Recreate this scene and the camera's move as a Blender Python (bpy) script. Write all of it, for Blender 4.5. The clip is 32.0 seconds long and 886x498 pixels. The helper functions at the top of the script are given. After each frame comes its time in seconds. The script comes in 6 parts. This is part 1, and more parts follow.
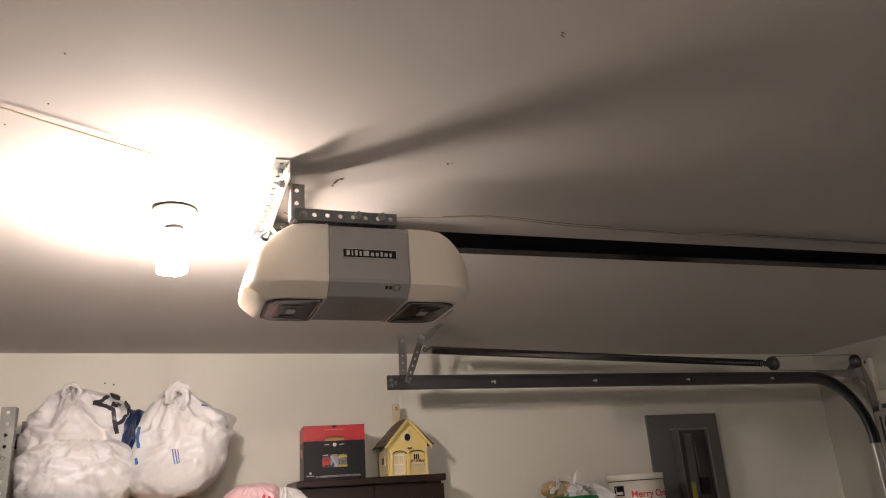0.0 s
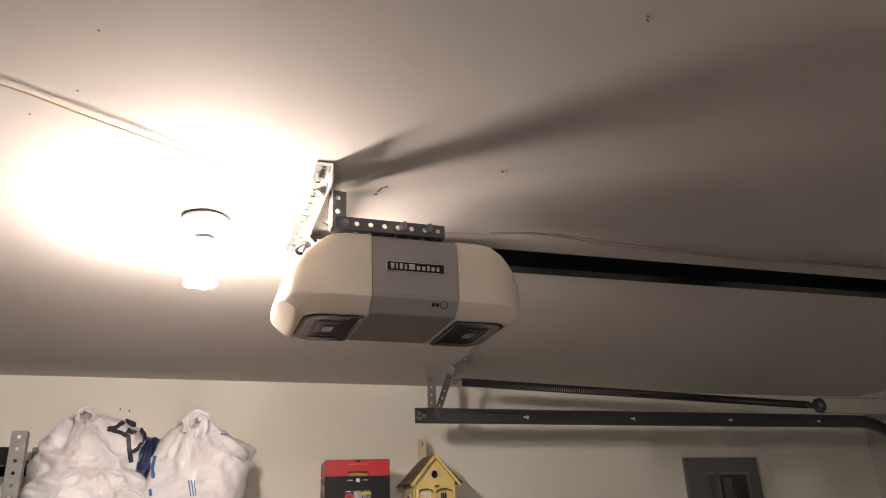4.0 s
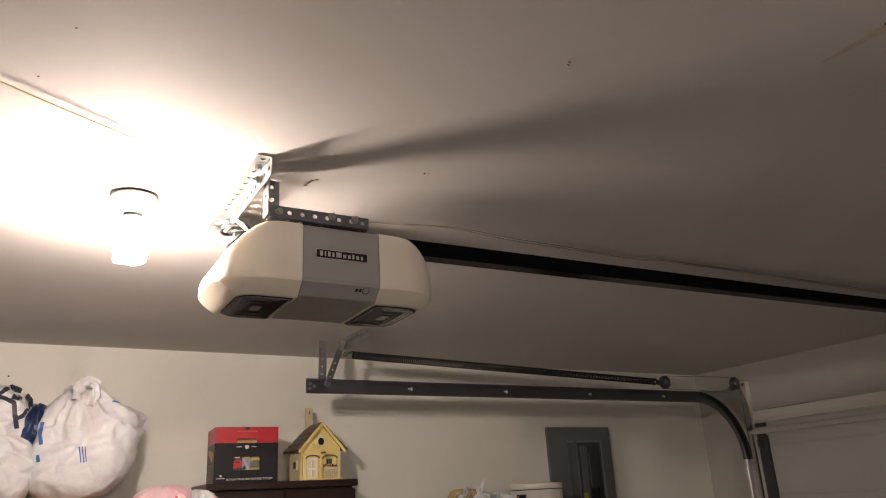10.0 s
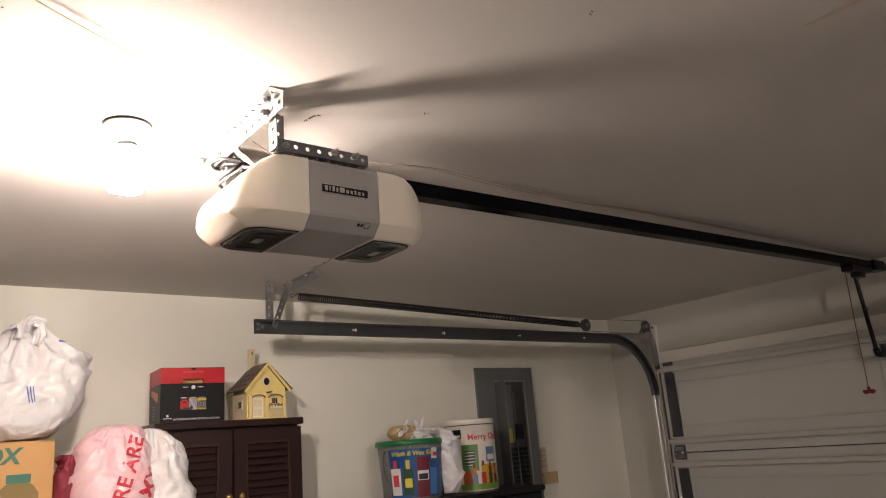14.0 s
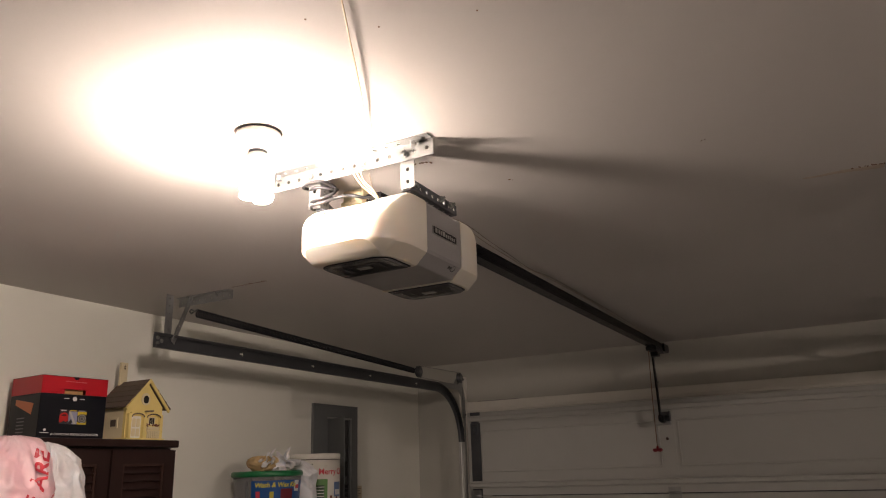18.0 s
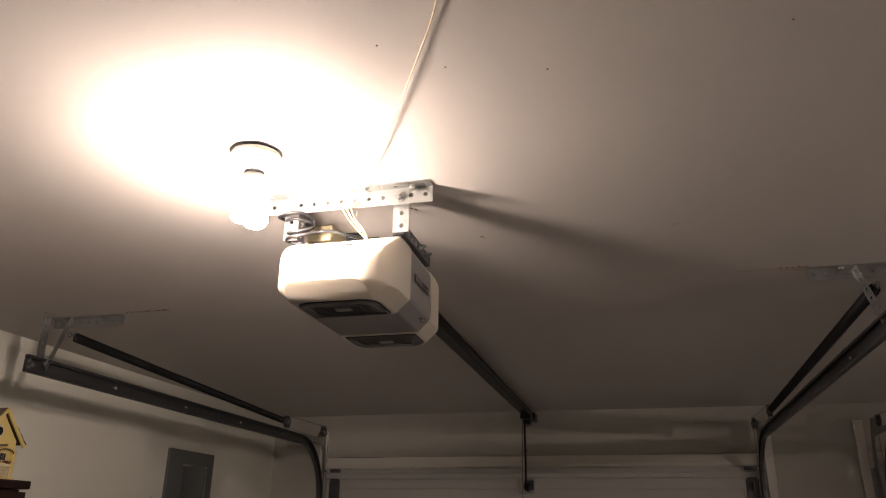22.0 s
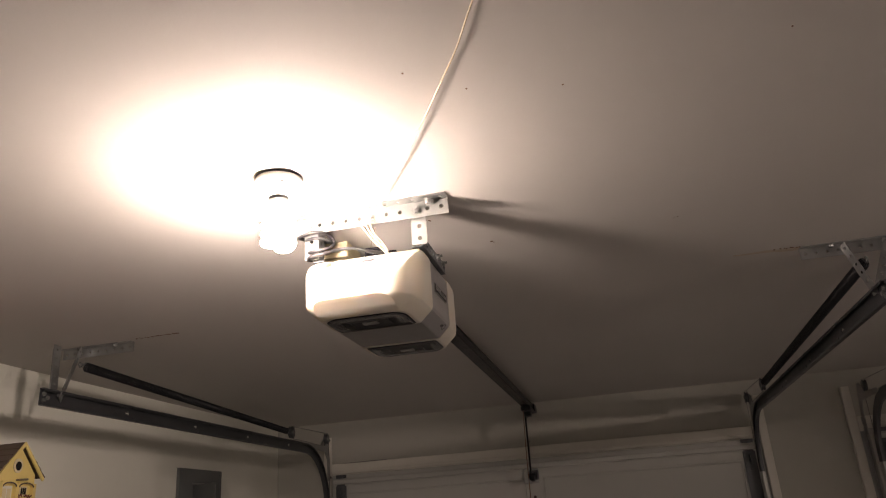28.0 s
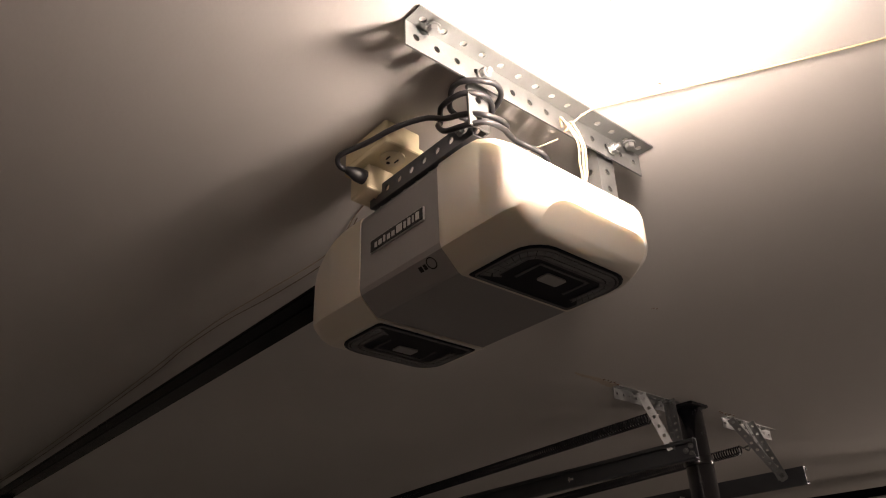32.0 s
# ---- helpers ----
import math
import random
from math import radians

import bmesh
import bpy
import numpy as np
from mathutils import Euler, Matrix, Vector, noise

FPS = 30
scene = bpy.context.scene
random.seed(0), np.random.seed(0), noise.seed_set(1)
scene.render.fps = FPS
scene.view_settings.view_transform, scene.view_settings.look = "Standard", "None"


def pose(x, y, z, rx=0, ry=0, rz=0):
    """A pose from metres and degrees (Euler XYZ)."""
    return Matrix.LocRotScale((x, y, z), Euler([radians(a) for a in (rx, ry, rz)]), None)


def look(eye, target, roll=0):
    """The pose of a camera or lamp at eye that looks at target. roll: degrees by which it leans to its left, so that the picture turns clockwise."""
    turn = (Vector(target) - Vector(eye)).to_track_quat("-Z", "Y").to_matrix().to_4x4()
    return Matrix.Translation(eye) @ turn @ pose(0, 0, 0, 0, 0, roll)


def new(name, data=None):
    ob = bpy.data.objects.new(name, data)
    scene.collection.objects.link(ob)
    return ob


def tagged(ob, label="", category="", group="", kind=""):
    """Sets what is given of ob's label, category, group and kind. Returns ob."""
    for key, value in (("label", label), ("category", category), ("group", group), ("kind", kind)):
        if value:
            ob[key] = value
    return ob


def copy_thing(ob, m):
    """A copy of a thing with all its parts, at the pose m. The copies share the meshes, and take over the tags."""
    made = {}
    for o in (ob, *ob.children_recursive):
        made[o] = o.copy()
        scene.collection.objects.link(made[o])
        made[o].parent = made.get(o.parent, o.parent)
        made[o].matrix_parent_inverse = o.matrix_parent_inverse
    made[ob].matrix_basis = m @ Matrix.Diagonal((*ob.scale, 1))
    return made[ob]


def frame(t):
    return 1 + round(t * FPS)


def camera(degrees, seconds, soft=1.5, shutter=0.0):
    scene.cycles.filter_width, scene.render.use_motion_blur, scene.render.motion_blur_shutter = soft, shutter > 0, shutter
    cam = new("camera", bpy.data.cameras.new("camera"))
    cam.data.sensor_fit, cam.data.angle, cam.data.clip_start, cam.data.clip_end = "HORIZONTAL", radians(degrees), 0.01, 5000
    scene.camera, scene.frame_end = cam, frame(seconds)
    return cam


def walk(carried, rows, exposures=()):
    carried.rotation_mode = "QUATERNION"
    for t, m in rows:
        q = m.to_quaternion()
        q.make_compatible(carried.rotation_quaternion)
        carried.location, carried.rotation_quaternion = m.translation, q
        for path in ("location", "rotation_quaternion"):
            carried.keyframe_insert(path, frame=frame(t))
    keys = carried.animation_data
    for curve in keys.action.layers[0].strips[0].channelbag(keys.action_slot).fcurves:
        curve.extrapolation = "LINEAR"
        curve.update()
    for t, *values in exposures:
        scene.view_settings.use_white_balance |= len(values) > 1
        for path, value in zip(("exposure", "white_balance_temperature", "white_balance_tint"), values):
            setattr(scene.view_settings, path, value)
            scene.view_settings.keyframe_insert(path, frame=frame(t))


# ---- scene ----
cam = camera(61.7, 32.0, soft=1.1)
PATH = [
    (0, (0.359, 0.366, 1.835), (1.028, 2.137, 2.48), -4.0),
    (0.5, (0.356, 0.37, 1.854), (1.014, 2.137, 2.519), -4.3),
    (1, (0.35, 0.366, 1.858), (0.987, 2.13, 2.552), -4.5),
    (1.5, (0.353, 0.393, 1.858), (0.971, 2.159, 2.565), -4.3),
    (2, (0.375, 0.438, 1.855), (0.974, 2.204, 2.578), -4.2),
    (2.5, (0.408, 0.479, 1.854), (0.989, 2.245, 2.593), -4.0),
    (3, (0.416, 0.498, 1.842), (0.982, 2.267, 2.583), -3.6),
    (3.5, (0.404, 0.505, 1.843), (0.981, 2.27, 2.585), -3.1),
    (5.5, (0.103, 0.496, 1.805), (0.954, 2.149, 2.543), -2.1),
    (6, (0.1, 0.499, 1.808), (0.991, 2.133, 2.541), -1.9),
    (6.5, (0.1, 0.496, 1.807), (1.021, 2.113, 2.538), -2.1),
    (7, (0.105, 0.49, 1.802), (1.047, 2.101, 2.52), -2.2),
    (7.5, (0.114, 0.501, 1.808), (1.073, 2.109, 2.512), -2.2),
    (8, (0.109, 0.503, 1.809), (1.081, 2.107, 2.502), -2.4),
    (8.5, (0.103, 0.496, 1.8), (1.08, 2.101, 2.484), -2.7),
    (9, (0.102, 0.479, 1.8), (1.08, 2.087, 2.475), -3.1),
    (9.5, (0.133, 0.45, 1.814), (1.095, 2.073, 2.478), -3.2),
    (10, (0.189, 0.404, 1.831), (1.144, 2.037, 2.48), -3.2),
    (10.5, (0.208, 0.368, 1.827), (1.188, 1.993, 2.459), -3.0),
    (11, (0.205, 0.347, 1.822), (1.243, 1.944, 2.428), -2.9),
    (11.5, (0.227, 0.317, 1.805), (1.389, 1.842, 2.376), -3.3),
    (12, (0.245, 0.321, 1.8), (1.478, 1.801, 2.338), -3.6),
    (12.5, (0.221, 0.304, 1.801), (1.437, 1.802, 2.328), -3.9),
    (13, (0.21, 0.308, 1.818), (1.4, 1.83, 2.335), -4.2),
    (13.5, (0.156, 0.36, 1.82), (1.326, 1.899, 2.331), -4.3),
    (14, (-0.018, 0.474, 1.796), (1.193, 1.983, 2.303), -4.6),
    (14.5, (-0.176, 0.545, 1.8), (1.097, 2.0, 2.312), -4.9),
    (16.5, (-0.545, 0.959, 1.848), (1.095, 1.949, 2.423), -2.4),
    (17, (-0.548, 0.973, 1.839), (1.122, 1.9, 2.43), -1.7),
    (17.5, (-0.603, 0.964, 1.817), (1.081, 1.86, 2.419), -1.7),
    (18, (-0.65, 0.957, 1.805), (1.048, 1.846, 2.376), -1.9),
    (18.5, (-0.629, 1.012, 1.792), (1.072, 1.874, 2.394), -1.9),
    (19, (-0.565, 1.116, 1.806), (1.146, 1.881, 2.505), -1.8),
    (19.5, (-0.567, 1.187, 1.803), (1.159, 1.866, 2.551), -0.6),
    (20, (-0.629, 1.221, 1.794), (1.126, 1.789, 2.569), 0.4),
    (20.5, (-0.646, 1.24, 1.802), (1.124, 1.746, 2.584), 1.3),
    (21, (-0.674, 1.247, 1.799), (1.113, 1.708, 2.57), 1.7),
    (21.5, (-0.71, 1.262, 1.81), (1.087, 1.708, 2.564), 1.3),
    (22, (-0.725, 1.256, 1.81), (1.09, 1.71, 2.518), 0.7),
    (22.5, (-0.726, 1.237, 1.814), (1.093, 1.697, 2.507), 0.0),
    (23, (-0.709, 1.17, 1.82), (1.107, 1.656, 2.503), -0.4),
    (23.5, (-0.715, 1.088, 1.82), (1.094, 1.615, 2.491), -0.7),
    (24, (-0.739, 1.025, 1.812), (1.057, 1.607, 2.471), -1.2),
    (24.5, (-0.767, 0.984, 1.805), (1.018, 1.599, 2.465), -1.8),
    (25, (-0.767, 0.982, 1.804), (1.014, 1.596, 2.475), -2.6),
    (25.5, (-0.762, 0.994, 1.799), (1.016, 1.615, 2.471), -2.9),
    (27.5, (-0.771, 1.147, 1.804), (1.026, 1.684, 2.497), -3.4),
    (28, (-0.806, 1.33, 1.819), (1.03, 1.714, 2.514), -4.2),
    (28.5, (-0.751, 1.504, 1.808), (1.107, 1.658, 2.533), -4.8),
    (29, (-0.62, 1.716, 1.845), (1.219, 1.556, 2.615), -5.4),
    (29.5, (-0.573, 1.945, 1.849), (1.205, 1.515, 2.658), -3.0),
    (30, (-0.438, 2.123, 1.857), (1.215, 1.412, 2.729), -2.1),
    (30.5, (-0.175, 2.201, 1.841), (1.306, 1.267, 2.808), -2.3),
    (31, (-0.027, 2.269, 1.855), (1.339, 1.207, 2.86), -2.4),
    (31.5, (0.045, 2.33, 1.852), (1.347, 1.192, 2.858), -2.7),
    (32, (0.082, 2.357, 1.843), (1.407, 1.202, 2.797), -2.1),
]
EXPOSURES = [(0, 0.88, 6750, 12), (3.5, 0.85, 6750, 12), (6, 0.72, 6750, 12), (9, 0.80, 6750, 12), (11, 1.10, 6850, 13), (12, 1.60, 6900, 13), (13, 1.66, 6800, 12), (14, 1.18, 6800, 12), (16.5, 0.65, 6850, 13), (19, 0.44, 6950, 14), (23, 0.36, 7050, 15), (25, 0.44, 7050, 15), (28, 0.42, 6950, 15), (29, 0.18, 6950, 15), (30, -0.20, 6950, 15), (32, -0.22, 6900, 14)]
walk(cam, [(t, look(eye, target, roll)) for t, eye, target, roll in PATH], EXPOSURES)

# ---- world and light ----
world = bpy.data.worlds.new("night")
world.use_nodes = True
world.node_tree.nodes["Background"].inputs[0].default_value = (0.02, 0.022, 0.03, 1)
world.node_tree.nodes["Background"].inputs[1].default_value = 0.2
scene.world = world

CEIL = 2.44
WALL_Y = 3.348
FRONT_X = 3.507
BACK_X = -2.9
RIGHT_Y = -2.75
BULB = (0.347, 1.872)
BULB_2 = (0.343, -1.09)
LAMP_POWER = 365.0
LAMP_POWER_2 = 700.0


# ---- materials ----
def node_mat(name):
    m = bpy.data.materials.new(name)
    m.use_nodes = True
    nt = m.node_tree
    return m, nt, nt.nodes["Principled BSDF"]


def surface(name, colour, rough=0.6, metal=0.0, vary=0.06, scale=12.0, bump=0.0, bump_scale=60.0, stain=0.0, stain_scale=1.5, spec=0.5, coat=0.0, per_object=0.0):
    """A procedural surface: base colour with two scales of variation, fine relief and uneven gloss."""
    m, nt, b = node_mat(name)
    L = nt.links.new
    tc = nt.nodes.new("ShaderNodeTexCoord")
    n1 = nt.nodes.new("ShaderNodeTexNoise")
    n1.inputs["Scale"].default_value = scale
    n1.inputs["Detail"].default_value = 6
    L(tc.outputs["Object"], n1.inputs["Vector"])
    n2 = nt.nodes.new("ShaderNodeTexNoise")
    n2.inputs["Scale"].default_value = stain_scale
    n2.inputs["Detail"].default_value = 4
    L(tc.outputs["Object"], n2.inputs["Vector"])
    add = nt.nodes.new("ShaderNodeMath")
    add.operation = "MULTIPLY_ADD"
    L(n1.outputs["Fac"], add.inputs[0])
    add.inputs[1].default_value = 2 * vary
    add.inputs[2].default_value = 1 - vary
    add2 = nt.nodes.new("ShaderNodeMath")
    add2.operation = "MULTIPLY_ADD"
    L(n2.outputs["Fac"], add2.inputs[0])
    add2.inputs[1].default_value = 2 * stain
    add2.inputs[2].default_value = 1 - stain
    mul = nt.nodes.new("ShaderNodeMath")
    mul.operation = "MULTIPLY"
    L(add.outputs[0], mul.inputs[0])
    L(add2.outputs[0], mul.inputs[1])
    last = mul
    if per_object:
        oi = nt.nodes.new("ShaderNodeObjectInfo")
        po = nt.nodes.new("ShaderNodeMath")
        po.operation = "MULTIPLY_ADD"
        L(oi.outputs["Random"], po.inputs[0])
        po.inputs[1].default_value = 2 * per_object
        po.inputs[2].default_value = 1 - per_object
        last = nt.nodes.new("ShaderNodeMath")
        last.operation = "MULTIPLY"
        L(mul.outputs[0], last.inputs[0])
        L(po.outputs[0], last.inputs[1])
    mix = nt.nodes.new("ShaderNodeVectorMath")
    mix.operation = "SCALE"
    mix.inputs[0].default_value = colour
    L(last.outputs[0], mix.inputs["Scale"])
    L(mix.outputs[0], b.inputs["Base Color"])
    rr = nt.nodes.new("ShaderNodeMath")
    rr.operation = "MULTIPLY_ADD"
    L(n1.outputs["Fac"], rr.inputs[0])
    rr.inputs[1].default_value = 0.18
    rr.inputs[2].default_value = rough - 0.09
    L(rr.outputs[0], b.inputs["Roughness"])
    b.inputs["Metallic"].default_value = metal
    b.inputs["Specular IOR Level"].default_value = spec
    b.inputs["Coat Weight"].default_value = coat
    if bump:
        n3 = nt.nodes.new("ShaderNodeTexNoise")
        n3.inputs["Scale"].default_value = bump_scale
        n3.inputs["Detail"].default_value = 5
        L(tc.outputs["Object"], n3.inputs["Vector"])
        bp = nt.nodes.new("ShaderNodeBump")
        bp.inputs["Strength"].default_value = bump
        bp.inputs["Distance"].default_value = 0.004
        L(n3.outputs["Fac"], bp.inputs["Height"])
        L(bp.outputs[0], b.inputs["Normal"])
    return m


M = {}
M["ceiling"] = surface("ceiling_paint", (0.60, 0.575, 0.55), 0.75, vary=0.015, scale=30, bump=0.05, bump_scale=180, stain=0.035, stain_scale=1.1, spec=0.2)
M["wall"] = surface("wall_paint", (0.82, 0.82, 0.75), 0.62, vary=0.015, scale=25, bump=0.08, bump_scale=160, stain=0.04, stain_scale=0.9, spec=0.3)
# the side wall's cream with the front's shade put into the colour, plus stains
M["front_wall"] = surface("shaded_front_wall_paint", (0.51, 0.505, 0.465), 0.65, vary=0.03, scale=14, bump=0.08, bump_scale=160, stain=0.14, stain_scale=1.6, spec=0.3)
M["floor"] = surface("concrete", (0.41, 0.41, 0.415), 0.8, vary=0.1, scale=9, bump=0.3, bump_scale=90, stain=0.15, stain_scale=0.8)
M["white_plastic"] = surface("ivory_plastic", (0.64, 0.60, 0.525), 0.42, vary=0.012, scale=20, bump=0.04, bump_scale=900, stain=0.02, stain_scale=6)
for node in M["white_plastic"].node_tree.nodes:
    if node.type == "BSDF_PRINCIPLED":
        node.inputs["Subsurface Weight"].default_value = 0.6
        node.inputs["Subsurface Radius"].default_value = (0.030, 0.024, 0.018)
        node.inputs["Subsurface Scale"].default_value = 0.7
M["grey_plastic"] = surface("grey_plastic", (0.262, 0.256, 0.258), 0.38, vary=0.02, scale=40, bump=0.05, bump_scale=900, stain=0.03, stain_scale=7)
M["black_plastic"] = surface("black_plastic", (0.010, 0.010, 0.012), 0.35, vary=0.05, scale=40, stain=0.05, spec=0.25)
M["black_paint"] = surface("black_enamel", (0.008, 0.008, 0.010), 0.3, vary=0.1, scale=30, bump=0.05, bump_scale=200, stain=0.15, stain_scale=5, spec=0.2)
M["post_black"] = surface("glossy_black_post", (0.008, 0.008, 0.011), 0.24, vary=0.1, scale=30, stain=0.15, stain_scale=5, spec=0.8, coat=0.6)
M["rail_black"] = surface("glossy_black_rail", (0.0035, 0.0035, 0.005), 0.24, vary=0.1, scale=30, stain=0.1, stain_scale=5, spec=0.07)
M["galv"] = surface("galvanised_steel", (0.25, 0.258, 0.255), 0.42, 0.7, vary=0.16, scale=38, bump=0.12, bump_scale=90, stain=0.1, stain_scale=9)
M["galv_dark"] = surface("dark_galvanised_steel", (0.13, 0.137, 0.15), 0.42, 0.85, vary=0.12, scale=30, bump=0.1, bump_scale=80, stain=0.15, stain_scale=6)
M["galv_mid"] = surface("dull_galvanised_steel", (0.40, 0.41, 0.415), 0.34, 0.9, vary=0.14, scale=34, bump=0.1, bump_scale=85, stain=0.14, stain_scale=7)
# paler copy of the track steel, with lamplight put into its colour
M["galv_lit"] = surface("lamplit_galvanised_steel", (0.62, 0.625, 0.61), 0.38, 0.55, vary=0.12, scale=30, bump=0.08, bump_scale=90, stain=0.1, stain_scale=6)
M["spring"] = surface("oiled_spring_steel", (0.035, 0.036, 0.04), 0.32, 0.8, vary=0.2, scale=40)
M["porcelain"] = surface("white_porcelain", (0.82, 0.79, 0.72), 0.25, vary=0.01, scale=20, coat=0.3)
M["door"] = surface("door_steel_paint", (0.50, 0.505, 0.485), 0.45, vary=0.02, scale=18, bump=0.1, bump_scale=300, stain=0.06, stain_scale=1.4)
M["panel_grey"] = surface("grey_panel_enamel", (0.155, 0.165, 0.17), 0.45, 0.1, vary=0.03, scale=30, bump=0.04, bump_scale=300, stain=0.05, stain_scale=4)
M["dark_wood"] = surface("dark_brown_cabinet", (0.022, 0.0095, 0.008), 0.38, vary=0.15, scale=16, bump=0.08, bump_scale=60, stain=0.12, stain_scale=4)
M["red_card"] = surface("red_card", (0.46, 0.008, 0.018), 0.4, vary=0.02, stain=0.03)
M["black_card"] = surface("black_card", (0.007, 0.0075, 0.011), 0.42, vary=0.05, stain=0.05, spec=0.25)
M["yellow_paint"] = surface("yellow_paint", (0.80, 0.65, 0.25), 0.6, vary=0.05, scale=30, bump=0.06, bump_scale=120, stain=0.06, stain_scale=9)
M["shingle"] = surface("grey_brown_shingle", (0.115, 0.085, 0.065), 0.75, vary=0.15, scale=40, bump=0.2, bump_scale=150, per_object=0.12)
M["cream_paint"] = surface("cream_paint", (0.72, 0.63, 0.42), 0.6, vary=0.03, scale=30)
M["white_paint"] = surface("white_paint", (0.78, 0.76, 0.70), 0.5, vary=0.02)
M["cord"] = surface("black_rubber", (0.014, 0.014, 0.016), 0.42, vary=0.08)
M["bell_wire"] = surface("cream_wire_insulation", (0.62, 0.50, 0.33), 0.5, vary=0.05, scale=60)
M["pale_wire"] = surface("dusty_pale_wire", (0.40, 0.34, 0.27), 0.6, vary=0.08, scale=60)
M["back_wall"] = surface("back_wall_paint", (0.58, 0.565, 0.53), 0.65, vary=0.03, scale=14, bump=0.08, bump_scale=160, stain=0.10, stain_scale=1.6, spec=0.3)
M["grey_wire"] = surface("weathered_grey_wire", (0.24, 0.20, 0.16), 0.6, vary=0.08, scale=60)


# ---- building helpers ----
def bm_new():
    return bmesh.new()


def box(bm, x0, x1, y0, y1, z0, z1, m=None):
    vs = [bm.verts.new((x, y, z)) for x in (x0, x1) for y in (y0, y1) for z in (z0, z1)]
    for f in ((0, 1, 3, 2), (4, 6, 7, 5), (0, 4, 5, 1), (2, 3, 7, 6), (0, 2, 6, 4), (1, 5, 7, 3)):
        bm.faces.new([vs[i] for i in f])
    if m is not None:
        bmesh.ops.transform(bm, matrix=m, verts=vs)
    return vs


def bevel(bm, width, segments=2, angle=30.0):
    bm.normal_update()
    edges = [e for e in bm.edges if len(e.link_faces) == 2 and e.calc_face_angle(0) > radians(angle)]
    if edges:
        bmesh.ops.bevel(bm, geom=edges, offset=width, segments=segments, profile=0.5, affect="EDGES", clamp_overlap=True)


def tube(bm, points, radius, sides=8, cap=True):
    """A round bar along a line of points."""
    pts = [Vector(p) for p in points]
    rings = []
    side = None
    for i, p in enumerate(pts):
        d = (pts[min(i + 1, len(pts) - 1)] - pts[max(i - 1, 0)]).normalized()
        if side is None:
            side = d.orthogonal().normalized()
        else:
            side = (side - d * side.dot(d)).normalized()
        up = d.cross(side)
        r = radius[i] if isinstance(radius, (list, tuple)) else radius
        rings.append([bm.verts.new(p + r * (math.cos(a) * side + math.sin(a) * up)) for a in [2 * math.pi * k / sides for k in range(sides)]])
    for a, b in zip(rings, rings[1:]):
        for k in range(sides):
            f = bm.faces.new((a[k], a[(k + 1) % sides], b[(k + 1) % sides], b[k]))
            f.smooth = True
    if cap:
        bm.faces.new(rings[0][::-1])
        bm.faces.new(rings[-1])


def lathe(bm, profile, centre=(0, 0, 0), sides=32, axis="z"):
    """Turns a profile of (radius, height) round an upright axis."""
    rings = []
    for r, h in profile:
        ring = []
        for k in range(sides):
            a = 2 * math.pi * k / sides
            u, v = r * math.cos(a), r * math.sin(a)
            p = {"z": (u, v, h), "x": (h, u, v), "y": (u, h, v)}[axis]
            ring.append(bm.verts.new((p[0] + centre[0], p[1] + centre[1], p[2] + centre[2])))
        rings.append(ring)
    for a, b in zip(rings, rings[1:]):
        for k in range(sides):
            f = bm.faces.new((a[k], a[(k + 1) % sides], b[(k + 1) % sides], b[k]))
            f.smooth = True
    bm.faces.new(rings[0][::-1])
    bm.faces.new(rings[-1])
    bmesh.ops.recalc_face_normals(bm, faces=bm.faces[-(len(rings) - 1) * sides - 2:])


def prism(bm, outline, y0, y1, plane="xz"):
    """Extrudes a closed outline between two values of the axis that its plane leaves out."""
    def at(u, v, w):
        return {"xz": (u, w, v), "yz": (w, u, v), "xy": (u, v, w)}[plane]
    a = [bm.verts.new(at(u, v, y0)) for u, v in outline]
    b = [bm.verts.new(at(u, v, y1)) for u, v in outline]
    n = len(outline)
    fs = [bm.faces.new(a), bm.faces.new(b[::-1])]
    for k in range(n):
        fs.append(bm.faces.new((a[k], b[k], b[(k + 1) % n], a[(k + 1) % n])))
    bmesh.ops.recalc_face_normals(bm, faces=fs)
    return fs


def mesh_from(name, bm, material):
    me = bpy.data.meshes.new(name)
    bm.to_mesh(me)
    bm.free()
    me.materials.append(material)
    return me


def part(name, bm, material, parent, label=""):
    ob = new(name, mesh_from(name, bm, material))
    if parent is not None:
        ob.parent = parent
    if label:
        ob["label"] = label
    return ob


def shared(name, me, parent, m=None):
    ob = new(name, me)
    ob.parent = parent
    if m is not None:
        ob.matrix_basis = m
    return ob


def thing(name, bm, material, label, category, group="", kind=""):
    return tagged(part(name, bm, material, None), label, category, group, kind)


def empty(name, label, category, at=(0, 0, 0), group="", kind=""):
    ob = new(name)
    ob.location = at
    ob.empty_display_size = 0.05
    return tagged(ob, label, category, group, kind)


def boxed(name, x0, x1, y0, y1, z0, z1, material, parent, label="", round_by=0.0):
    bm = bm_new()
    box(bm, x0, x1, y0, y1, z0, z1)
    if round_by:
        bevel(bm, round_by)
    return part(name, bm, material, parent, label)


# ---- structure ----
def setting(name, x0, x1, y0, y1, z0, z1, mat, label, category):
    bm = bm_new()
    box(bm, x0, x1, y0, y1, z0, z1)
    return thing(name, bm, mat, label, category, kind="structure")


